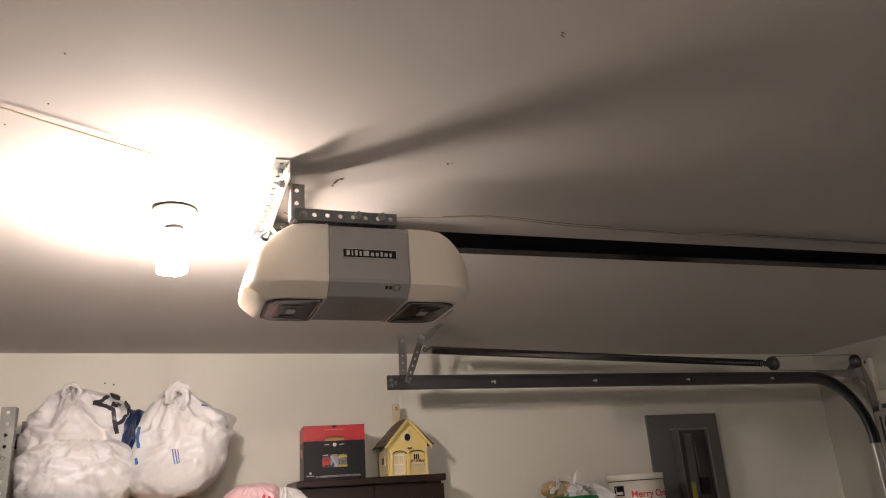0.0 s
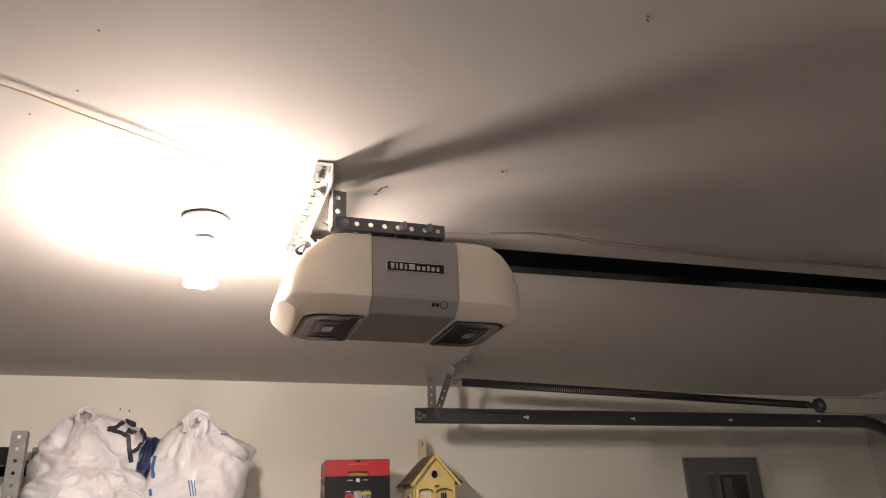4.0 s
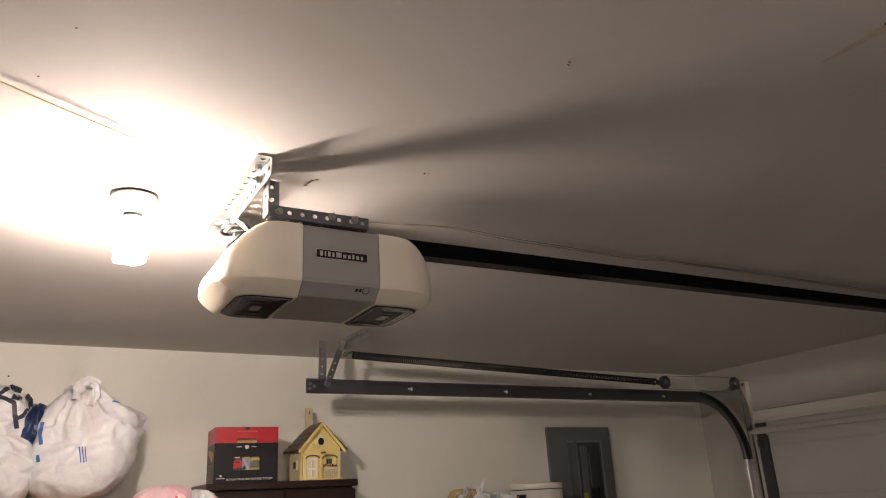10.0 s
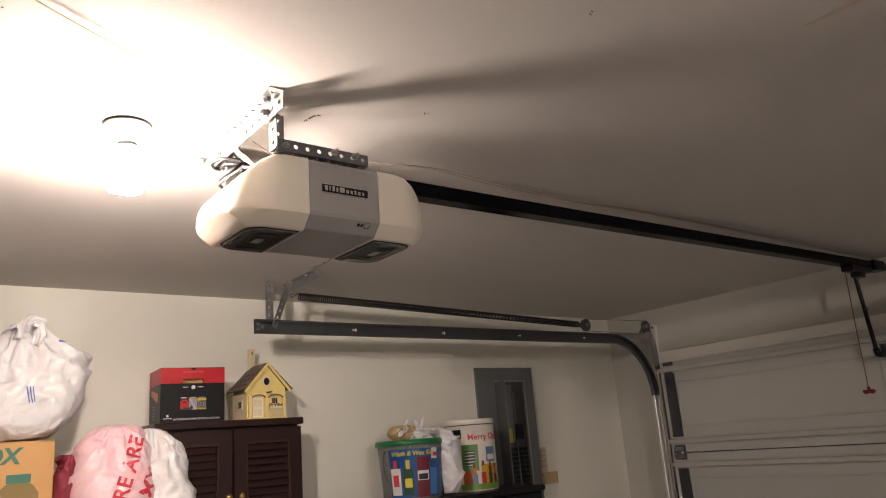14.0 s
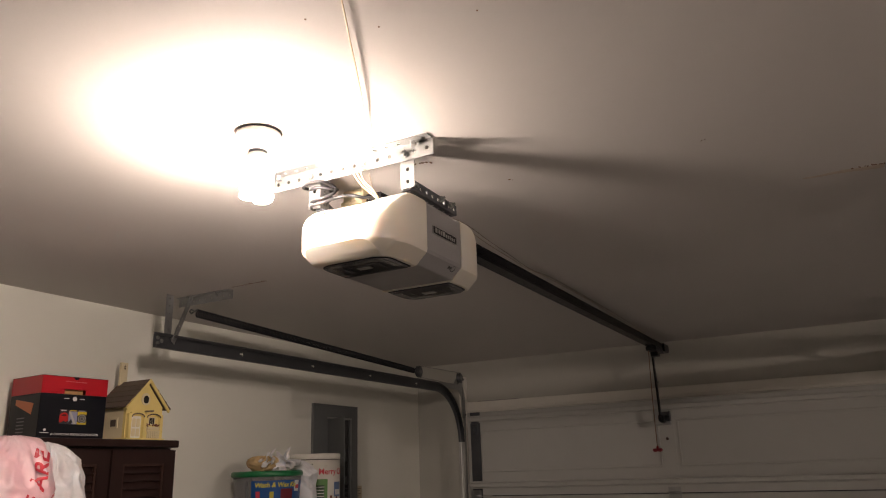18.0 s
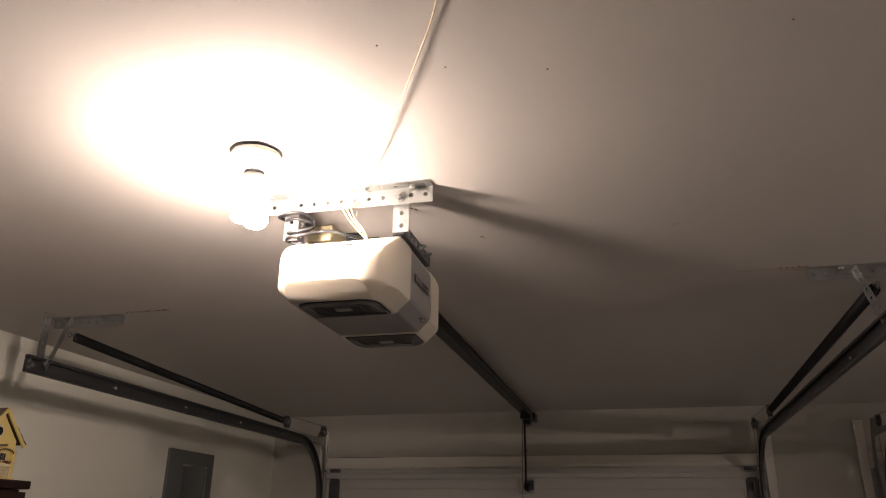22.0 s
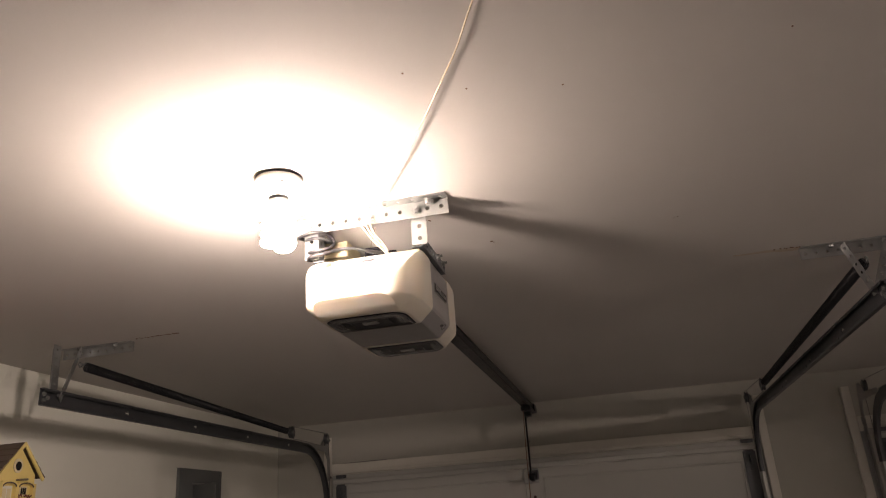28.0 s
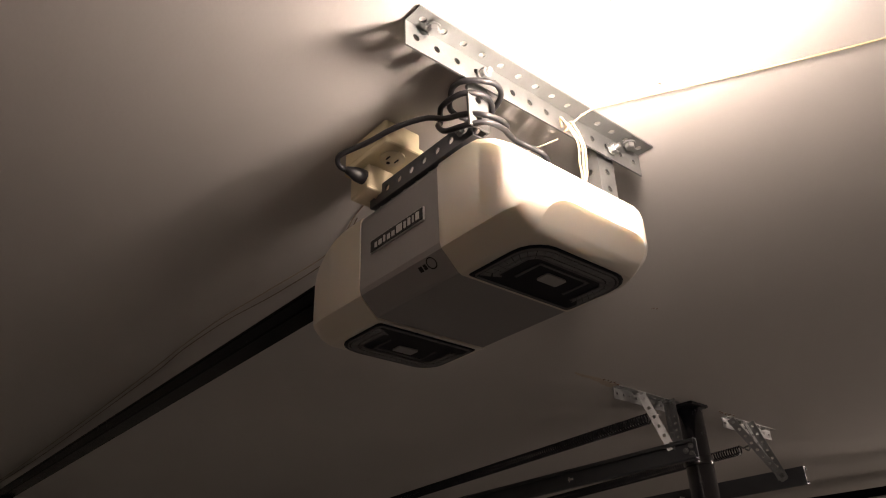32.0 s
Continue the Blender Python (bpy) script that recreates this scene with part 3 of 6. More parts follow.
def ceiling_lamp(x, y, glow):
    la = empty("ceiling_lamp", "white porcelain ceiling lampholder with a lit spiral fluorescent bulb", "lamp", (x, y, CEIL), group="ceiling lamps")
    # black ring that stands in for the shade between holder and ceiling
    bm = bm_new()
    lathe(bm, [(0.0440, -0.0008), (0.0440, -0.0048)], sides=40)
    part("gasket", bm, M["black_plastic"], la)
    bm = bm_new()
    lathe(bm, [(0.0440, -0.0049), (0.0450, -0.011), (0.0425, -0.0155), (0.036, -0.0200), (0.028, -0.0250), (0.0235, -0.0295), (0.0228, -0.0375), (0.0205, -0.039)], sides=44)
    hold = part("holder", bm, M["porcelain"], la)
    for a in (0.6, 0.6 + math.pi):
        bm = bm_new()
        tube(bm, [(0.034 * math.cos(a), 0.034 * math.sin(a), -0.0195), (0.034 * math.cos(a), 0.034 * math.sin(a), -0.0235)], 0.0042, 10)
        part("screw", bm, M["galv"], hold)
    bm = bm_new()
    lathe(bm, [(0.0180, -0.036), (0.0185, -0.044), (0.0150, -0.045)], sides=28)
    part("socket_ring", bm, M["galv_dark"], la)
    bm = bm_new()
    lathe(bm, [(0.014, -0.044), (0.0205, -0.046), (0.0225, -0.052), (0.0235, -0.066), (0.0225, -0.069), (0.010, -0.070)], sides=32)
    part("ballast", bm, M["white_paint"], la, "white plastic bulb base")
    bm = bm_new()
    for ph in (0.0, math.pi):
        pts = []
        for i in range(61):
            t = i / 60
            a = ph + 2 * math.pi * 2.1 * t
            r = 0.0245 if t > 0.06 else 0.014 + 0.0105 * t / 0.06
            if t > 0.93:
                r = 0.0245 * (1 - (t - 0.93) / 0.07 * 0.9)
            pts.append((r * math.cos(a), r * math.sin(a), -0.070 - 0.066 * t))
        tube(bm, pts, 0.0074, 8)
    part("spiral_tube", bm, glow, la, "glowing white glass spiral")
    return la


ceiling_lamp(*BULB, M["lit_tube"])
ceiling_lamp(*BULB_2, M["lit_tube_2"])


# ---- garage door opener ----
OX = 0.650
OY = 1.775
SHIFT = 0.049
opener = empty("garage_door_opener", "ivory and grey garage door opener hung from the ceiling", "opener", (SHIFT, 0, 0))
ZT, ZB, BEND, HALF_W, SEAM, CAP_END = 2.347, 2.2065, 2.235, 0.117, 0.077, 0.2245


def case_ring(bm, x, zt, zb, south, north, top_round=0.010):
    """One cross-section of the motor case: flat top with soft corners, upright sides, sloped lower sides; south and north draw the sides in."""
    bend = min(max(BEND, zb + 0.0015), zt - 0.006)
    slope = 0.0305 * (bend - zb) / (BEND - ZB)
    r = min(top_round, (zt - bend) * 0.6)
    pts = []
    for sg, w in ((-1, HALF_W - south), (1, HALF_W - north)):
        half = [(w - slope, zb), (w - slope + 0.004 * slope / 0.0305, zb + 0.0018), (w - 0.002, bend - 0.003 * (bend - zb) / (BEND - ZB)), (w, bend + min(0.004, (zt - bend) * 0.2)), (w, zt - r), (w - 0.003, zt - 0.3 * r), (w - r, zt)]
        half = [(sg * y, z) for y, z in half]
        pts += half if sg < 0 else half[::-1]
    return [bm.verts.new((x, OY + y, z)) for y, z in pts]


def loft(bm, rings):
    fs = []
    for a, b in zip(rings, rings[1:]):
        for k in range(len(a)):
            fs.append(bm.faces.new((a[k], a[(k + 1) % len(a)], b[(k + 1) % len(a)], b[k])))
    fs.append(bm.faces.new(rings[0][::-1]))
    fs.append(bm.faces.new(rings[-1]))
    bmesh.ops.recalc_face_normals(bm, faces=fs)
    for f in fs[:-2]:
        f.smooth = True


def cut_notch(ob, size):
    """Cuts a softly cornered box out of a part's mesh for good."""
    bm = bm_new()
    box(bm, *size)
    bevel(bm, 0.006, 3)
    tool = new("notch_cutter", mesh_from("notch_cutter", bm, M["black_plastic"]))
    tool.parent = ob.parent
    mod = ob.modifiers.new("notch", "BOOLEAN")
    mod.object, mod.operation, mod.solver = tool, "DIFFERENCE", "EXACT"
    bpy.context.view_layer.update()
    me = bpy.data.meshes.new_from_object(ob.evaluated_get(bpy.context.evaluated_depsgraph_get()))
    ob.modifiers.clear()
    me.materials.clear()
    me.materials.append(M["white_plastic"])
    for poly in me.polygons:
        poly.material_index = 0
    ob.data = me
    bpy.data.objects.remove(tool)


def end_cap(sign):
    """A moulded end cap: leaning upper end, fold, and an undercut towards the light window."""
    bm = bm_new()
    lean = ((0.0, 2.347), (0.30, 2.3465), (0.45, 2.343), (0.60, 2.331), (0.74, 2.3135), (0.85, 2.296), (0.94, 2.277), (0.985, 2.262), (1.0, 2.254))
    rings = []
    for f in (1.0, 0.997, 0.99, 0.98, 0.965, 0.945, 0.92, 0.89, 0.85, 0.80, 0.74, 0.67, 0.60, 0.52, 0.45, 0.37, 0.30, 0.15, 0.0):
        top = next(za + (zb - za) * (f - fa) / (fb - fa) for (fa, za), (fb, zb) in zip(lean, lean[1:]) if f <= fb)
        d = SEAM + 0.0012 + f * (CAP_END - SEAM - 0.0012)
        low = max(ZB, 2.2365 - (CAP_END - d) * 0.80)
        draw = []
        for r in (0.088, 0.056):
            u = max(0.0, d - (CAP_END - r))
            draw.append((r - math.sqrt(max(0.0, r * r - u * u))) * 0.92)
        rings.append(case_ring(bm, OX + sign * d, top, low, *draw))
    loft(bm, rings)
    cap = part("end_cap", bm, M["white_plastic"], opener, "ivory plastic end cap")
    if sign < 0:
        cut_notch(cap, (OX - 0.240, OX - 0.135, OY - 0.042, OY + 0.078, 2.316, 2.365))
    cap.data.set_sharp_from_angle(angle=radians(26))
    return cap


caps = [end_cap(-1), end_cap(1)]
bm = bm_new()
loft(bm, [case_ring(bm, OX + d, 2.3455, 2.2095, 0.0012, 0.0012) for d in (-SEAM, SEAM)])
for f in bm.faces:
    f.smooth = False
body = part("body", bm, M["grey_plastic"], opener, "grey plastic middle shell")
# dark seams beside the middle shell
for sg in (-1, 1):
    bm = bm_new()
    loft(bm, [case_ring(bm, OX + sg * SEAM + d, 2.344, 2.2115, 0.0032, 0.0032) for d in (-0.0009, 0.0009)])
    part("seam", bm, M["black_plastic"], opener)
# lower light windows
m, nt, b = node_mat("smoked_lens")
b.inputs["Base Color"].default_value = (0.012, 0.013, 0.018, 1)
b.inputs["Roughness"].default_value = 0.28
b.inputs["Specular IOR Level"].default_value = 0.06
M["smoked_lens"] = m
M["lens_rib"] = surface("clear_lens_rib", (0.13, 0.13, 0.135), 0.16, vary=0.2, scale=60)
M["lens_cell"] = surface("clear_lens_cell", (0.16, 0.165, 0.17), 0.14, vary=0.35, scale=45)


def rounded_rect(bm, cx, cy, hx, hy, r, z0, z1):
    pts = []
    for k in range(4):
        sx, sy = ((1, 1), (-1, 1), (-1, -1), (1, -1))[k]
        for j in range(5):
            a = math.pi / 2 * k + math.pi / 8 * j
            pts.append((cx + sx * (hx - r) + r * math.cos(a), cy + sy * (hy - r) + r * math.sin(a)))
    prism(bm, pts, z0, z1, "xy")


def window_points(sg, inset):
    """Outline of a light window: square at the seam, widely rounded at the end of the cap."""
    pts = []
    d0, d1, hy, r0, r1 = 0.0815 + inset, 0.186 - inset, 0.083 - inset, 0.006, 0.034 - inset * 0.6
    for dc, yc, r, a0 in ((d1 - r1, hy - r1, r1, 0.0), (d0 + r0, hy - r0, r0, 90.0), (d0 + r0, -hy + r0, r0, 180.0), (d1 - r1, -hy + r1, r1, 270.0)):
        for j in range(6):
            a = radians(a0 + 18 * j)
            pts.append((OX + sg * (dc + r * math.cos(a)), OY + yc + r * math.sin(a)))
    return pts


def along(points, n):
    """n points spread evenly round a closed line."""
    pts = [Vector((x, y, 0)) for x, y in points]
    runs = [(pts[(k + 1) % len(pts)] - p).length for k, p in enumerate(pts)]
    total, out = sum(runs), []
    for i in range(n):
        d, k = total * i / n, 0
        while d > runs[k]:
            d, k = d - runs[k], k + 1
        out.append(pts[k].lerp(pts[(k + 1) % len(pts)], d / runs[k]))
    return out


def window_outline(bm, sg, inset, z0, z1):
    prism(bm, window_points(sg, inset), z0, z1, "xy")


for sg, cap in ((-1, caps[0]), (1, caps[1])):
    cx = OX + sg * 0.134
    bm = bm_new()
    window_outline(bm, sg, 0.0, 2.2052, 2.2155)
    bevel(bm, 0.003, 2, 60)
    lens = part("light_window", bm, M["smoked_lens"], cap, "dark smoked plastic light window")
    bm = bm_new()
    ring = window_points(sg, 0.006)
    tube(bm, [(x, y, 2.2048) for x, y in ring + ring[:2]], 0.0016, 6, cap=False)
    part("window_rim", bm, M["lens_rib"], lens)
    for lo, hi in ((0.0085, 0.0165), (0.0180, 0.0235)):
        outer, inner = along(window_points(sg, lo), 44), along(window_points(sg, hi), 44)
        for k in range(44):
            p = [outer[k], outer[k].lerp(outer[(k + 1) % 44], 0.93), inner[k].lerp(inner[(k + 1) % 44], 0.93), inner[k]]
            if abs(p[0].x - OX) > 0.100:
                bm = bm_new()
                prism(bm, [(q.x, q.y) for q in p], 2.2038, 2.2056, "xy")
                part("window_cell", bm, M["lens_cell"], lens)
    bm = bm_new()
    for x0, x1, y0, y1 in ((cx - 0.026, cx + 0.026, OY - 0.060, OY - 0.0575), (cx - 0.026, cx + 0.026, OY + 0.0575, OY + 0.060), (cx + sg * 0.0275 - 0.0015, cx + sg * 0.0275 + 0.0015, OY - 0.060, OY + 0.060)):
        box(bm, x0, x1, y0, y1, 2.2035, 2.2062)
    box(bm, cx - 0.016, cx + 0.02, OY - 0.040, OY - 0.0375, 2.2035, 2.2062)
    box(bm, cx - 0.016, cx + 0.02, OY + 0.0375, OY + 0.040, 2.2035, 2.2062)
    box(bm, cx + sg * 0.018 - 0.0015, cx + sg * 0.018 + 0.0015, OY - 0.040, OY + 0.040, 2.2035, 2.2062)
    part("window_rib", bm, M["lens_rib"], lens)
    bm = bm_new()
    rounded_rect(bm, cx + 0.002, OY, 0.009, 0.016, 0.003, 2.2033, 2.2062)
    part("window_boss", bm, plain("pale_lens_boss", (0.30, 0.30, 0.30), 0.3), lens)
# badges: plain shapes in their colours
silver = plain("badge_silver", (0.50, 0.50, 0.49), 0.32, metal=0.7)
for sg in (-1, 1):
    y = OY + sg * (HALF_W - 0.0012)
    a, c = sorted((y, y + sg * 0.0022))
    bm = bm_new()
    box(bm, OX - 0.0525, OX + 0.0525, a, c, 2.2790, 2.2970)
    badge = part("badge", bm, silver, body, "silver-rimmed black badge")
    a, c = sorted((y, y + sg * 0.0030))
    bm = bm_new()
    box(bm, OX - 0.0513, OX + 0.0513, a, c, 2.2802, 2.2958)
    part("badge_field", bm, M["black_plastic"], badge)
    a, c = sorted((y + sg * 0.0028, y + sg * 0.0036))
    x = OX - 0.0455
    for w, h in ((0.006, 0.0125), (0.0028, 0.012), (0.005, 0.0125), (0.004, 0.011), (0.0105, 0.0125), (0.006, 0.0085), (0.0055, 0.0085), (0.004, 0.011), (0.006, 0.0085), (0.0045, 0.0085)):
        boxed("badge_block", x, x + w, a, c, 2.2832, 2.2832 + 0.80 * h, silver, badge)
        x += w + 0.0037
    # small mark on the sloped lower side
    bm = bm_new()
    tilt = Matrix.Translation((OX - sg * 0.052, OY + sg * (HALF_W - 0.0102), 2.2265)) @ Matrix.Rotation(sg * radians(-45), 4, "X")
    for dx, w in ((-0.022, 0.006), (-0.014, 0.005)):
        dx = dx if sg < 0 else -dx - w
        box(bm, dx, dx + w, -0.0008, 0.0008, -0.004, 0.003, tilt)
    ring = [(0.0 + 0.007 * math.cos(k * math.pi / 8), 0.0, 0.007 * math.sin(k * math.pi / 8)) for k in range(17)]
    tube(bm, [tilt @ Vector(p) for p in ring], 0.0012, 5)
    part("mark", bm, M["black_plastic"], body)
# chassis and terminal recess on the cap that faces the lamp
bm = bm_new()
box(bm, OX - 0.122, OX + 0.115, OY - 0.075, OY + 0.075, 2.340, 2.3515)
bevel(bm, 0.002, 1)
part("chassis", bm, M["galv_dark"], opener, "grey steel chassis plate")
bm = bm_new()
box(bm, OX - 0.045, OX + 0.060, OY - 0.036, OY + 0.036, 2.3515, 2.389)
bevel(bm, 0.006, 2)
part("sprocket_cover", bm, M["black_plastic"], opener, "black cover over the drive sprocket")
bm = bm_new()
box(bm, OX - 0.158, OX - 0.12, OY - 0.036, OY + 0.072, 2.318, 2.334)
bevel(bm, 0.002, 1)
term = part("terminal_block", bm, plain("dark_grey_plastic", (0.10, 0.10, 0.105), 0.45), opener)
boxed("terminal_slot", OX - 0.1595, OX - 0.1575, OY - 0.020, OY + 0.005, 2.324, 2.329, M["black_plastic"], term)
boxed("terminal_slot", OX - 0.1595, OX - 0.1575, OY + 0.022, OY + 0.060, 2.324, 2.329, M["black_plastic"], term)
# side rails on top of the case and hangers up to the ceiling angle
for sg in (-1, 1):
    y = OY + sg * (HALF_W + 0.001)
    punched_angle("mounting_rail", (0.508, y, 2.348), (0.705, y, 2.348), (0, 0, 1), (0, -sg, 0), opener, M["galv_dark"], width=0.023, pitch=0.0235, hole=0.0048, label="dark punched mounting rail")
    punched_angle("drop_strap", (0.500, OY + sg * 0.101, 2.349), (0.500, OY + sg * 0.101, 2.428), (1, 0, 0), (0, sg, 0), opener, M["galv"], width=0.030, pitch=0.026)
    hex_bolt("bolt", (0.525, y + sg * 0.001, 2.360), (0, sg, 0), opener, 0.0055, 0.005)
    for px in (0.628, 0.675) if sg < 0 else ():
        hex_bolt("bolt", (px, y + sg * 0.001, 2.364), (0, sg, 0), opener, 0.0062, 0.006)
        bm = bm_new()
        tube(bm, [(px, y + sg * 0.006, 2.364), (px, y + sg * 0.014, 2.366)], 0.0030, 8)
        part("stud", bm, M["galv"], opener)
    hex_bolt("bolt", (0.488, OY + sg * 0.116, 2.418), (-1, 0, 0), opener, 0.0075, 0.007)
    bm = bm_new()
    tube(bm, [(0.474, OY + sg * 0.116, 2.418), (0.515, OY + sg * 0.116, 2.418)], 0.0036, 8)
    part("bolt_shank", bm, M["galv"], opener)
angle = punched_angle("ceiling_angle", (0.492, 1.594, CEIL - 0.0025), (0.492, 2.0, CEIL - 0.0025), (-1, 0, 0), (0, 0, -1), opener, M["galv"], width=0.034, width_1=0.027, pitch=0.0272, hole=0.0044, label="spangled galvanised punched angle")
for y in (1.632, 1.972):
    hex_bolt("lag_bolt", (0.477, y, CEIL - 0.0062), (0, 0, -1), opener, 0.0068, 0.007)
# rail, trolley and arm
rail = empty("opener_rail", "black steel opener rail running to the front wall", "rail")


def rail_z(x):
    return 2.346 + (x - 0.86) * 0.0098


bm = bm_new()
prof_t = [(OY - 0.018, 0.0), (OY - 0.021, 0.003), (OY - 0.021, 0.008), (OY - 0.0185, 0.010), (OY - 0.0185, 0.0272), (OY - 0.0205, 0.0290), (OY - 0.0205, 0.0325), (OY - 0.018, 0.0345), (OY + 0.018, 0.0345), (OY + 0.0205, 0.0325), (OY + 0.0205, 0.0290), (OY + 0.0185, 0.0272), (OY + 0.0185, 0.010), (OY + 0.021, 0.008), (OY + 0.021, 0.003), (OY + 0.018, 0.0)]
sweep(bm, prof_t, [(0.60, rail_z(0.6)), (3.40, rail_z(3.40))])
part("beam", bm, M["rail_black"], rail)
bm = bm_new()
prism(bm, [(3.34, rail_z(3.34) - 0.004), (3.34, rail_z(3.34) + 0.040), (3.44, rail_z(3.34) + 0.042), (3.452, rail_z(3.34) + 0.034), (3.452, rail_z(3.34) + 0.004), (3.44, rail_z(3.34) - 0.002)], OY - 0.025, OY + 0.025, "xz")
bevel(bm, 0.003, 1)
box(bm, 3.452, FRONT_X - 0.0005, OY - 0.012, OY + 0.012, rail_z(3.34) + 0.012, rail_z(3.34) + 0.026)
part("header_bracket", bm, M["black_paint"], rail)
bm = bm_new()
box(bm, 3.125, 3.30, OY - 0.026, OY + 0.026, rail_z(3.2) - 0.020, rail_z(3.2) + 0.001)
box(bm, 3.185, 3.245, OY - 0.018, OY + 0.018, rail_z(3.2) - 0.042, rail_z(3.2) - 0.020)
bevel(bm, 0.004)
part("trolley", bm, M["black_plastic"], rail)
bm = bm_new()
box(bm, -0.014, 0.014, -0.004, 0.004, -0.325, 0.0)
bevel(bm, 0.002, 1)
arm = part("arm", bm, M["black_paint"], rail)
arm.matrix_basis = Matrix.Translation((3.220, 1.790, 2.340)) @ Matrix.Rotation(radians(-13.5), 4, "Y") @ Matrix.Rotation(radians(2), 4, "X")
bm = bm_new()
tube(bm, [(3.288, 1.800, 2.035), (3.300, 1.801, 2.018), (3.345, 1.80, 2.012), (3.400, 1.798, 2.030), (3.418, 1.798, 2.037)], [0.013, 0.014, 0.014, 0.014, 0.012], 8)
part("arm_end", bm, M["black_paint"], rail)
bm = bm_new()
box(bm, 3.385, 3.416, 1.774, 1.778, 2.012, 2.062)
box(bm, 3.385, 3.416, 1.818, 1.822, 2.012, 2.062)
box(bm, 3.4155, 3.4178, 1.774, 1.822, 2.012, 2.062)
part("clevis", bm, M["galv_dark"], rail)
for z in (2.325, 2.20):
    hex_bolt("bolt", (3.222 + (2.338 - z) * 0.24, 1.786 + (2.338 - z) * 0.03, z), (0, -1, 0), rail, 0.006, 0.006)
release = empty("release_cord", "thin cord with a red release handle hanging from the opener rail", "release handle")
bm = bm_new()
tube(bm, [(3.137, 1.790, 2.355), (3.140, 1.797, 2.12), (3.137, 1.798, 1.880)], 0.0018, 6)
part("cord", bm, plain("brown_cord", (0.22, 0.12, 0.07), 0.8), release)
bm = bm_new()
tube(bm, [(3.137, 1.798 - 0.022, 1.868), (3.137, 1.798 - 0.013, 1.864), (3.137, 1.798, 1.867), (3.137, 1.798 + 0.013, 1.864), (3.137, 1.798 + 0.022, 1.868)], [0.006, 0.009, 0.008, 0.009, 0.006], 10)
tube(bm, [(3.137, 1.798, 1.867), (3.137, 1.798, 1.884)], 0.006, 8)
part("handle", bm, plain("red_handle", (0.20, 0.012, 0.02), 0.45), release, "red plastic handle")
# rail of the second bay
rail_b = empty("opener_rail", "black steel opener rail of the second bay", "rail")
bm = bm_new()
sweep(bm, [(y - OY - 1.10, n) for y, n in prof_t], [(0.62, rail_z(0.62)), (FRONT_X - 0.002, rail_z(3.5))])
part("beam", bm, M["rail_black"], rail_b)
bm = bm_new()
box(bm, 3.47, FRONT_X - 0.001, -1.13, -1.07, 2.36, 2.425)
part("header_bracket", bm, M["black_paint"], rail_b)

copy_thing(opener, Matrix.Translation((SHIFT, -2.874, 0)))["label"] = "ivory and grey opener of the second bay"

# ---- power cord, outlet and low-voltage wires ----
outlet = empty("ceiling_outlet", "cream receptacle box with its cover on the ceiling", "outlet", (SHIFT + 0.008, 0, 0))
bm = bm_new()
box(bm, 0.630, 0.722, 1.862, 1.918, 2.408, CEIL - 0.001)
bevel(bm, 0.004)
part("box", bm, M["cream_paint"], outlet)
bm = bm_new()
rounded_rect(bm, 0.672, 1.890, 0.050, 0.030, 0.006, 2.398, 2.408)
bevel(bm, 0.0015, 1, 60)
plate = part("cover_plate", bm, M["cream_paint"], outlet)
for x in (0.648, 0.692):
    bm = bm_new()
    lathe(bm, [(0.0165, 2.3978), (0.0165, 2.3955)], (x, 1.894, 0), 24)
    sock = part("receptacle", bm, plain("ivory_face", (0.66, 0.58, 0.42), 0.4), plate)
    bm = bm_new()
    box(bm, x - 0.004, x + 0.004, 1.8868, 1.8884, 2.3942, 2.3957)
    box(bm, x - 0.004, x + 0.004, 1.8996, 1.9012, 2.3942, 2.3957)
    tube(bm, [(x + 0.009, 1.894, 2.3957), (x + 0.009, 1.894, 2.3942)], 0.0024, 8)
    part("slot", bm, M["black_plastic"], sock)
bm = bm_new()
box(bm, 0.671, 0.713, 1.874, 1.914, 2.358, 2.3945)
bevel(bm, 0.003)
adapter = thing("plug_adapter", bm, plain("ivory_adapter", (0.64, 0.55, 0.38), 0.45), "cream three-way plug adapter in the ceiling outlet", "plug adapter")
adapter.location.x = SHIFT + 0.008


def smooth_path(points, steps=8):
    pts = [Vector(p) for p in points]
    out = []
    for i in range(len(pts) - 1):
        p0, p1, p2, p3 = pts[max(i - 1, 0)], pts[i], pts[i + 1], pts[min(i + 2, len(pts) - 1)]
        for s in range(steps):
            t = s / steps
            out.append(0.5 * ((2 * p1) + (p2 - p0) * t + (2 * p0 - 5 * p1 + 4 * p2 - p3) * t * t + (3 * p1 - p0 - 3 * p2 + p3) * t ** 3))
    return out + [pts[-1]]


cord = empty("power_cord", "black power cord coiled round the drop strap of the opener", "cord", (SHIFT, 0, 0))
sweep_left = [(0.690, 1.934, 2.379), (0.694, 1.946, 2.382), (0.688, 1.955, 2.387), (0.676, 1.954, 2.390), (0.643, 1.941, 2.393), (0.601, 1.930, 2.395), (0.565, 1.914, 2.394), (0.541, 1.903, 2.384), (0.512, 1.902, 2.372), (0.490, 1.892, 2.363), (0.487, 1.868, 2.364), (0.500, 1.846, 2.374)]
upper_loop = [(0.520, 1.852, 2.396), (0.490, 1.862, 2.402), (0.476, 1.880, 2.400), (0.476, 1.899, 2.397), (0.490, 1.915, 2.399), (0.509, 1.917, 2.403), (0.528, 1.906, 2.404), (0.545, 1.889, 2.404), (0.540, 1.862, 2.400)]
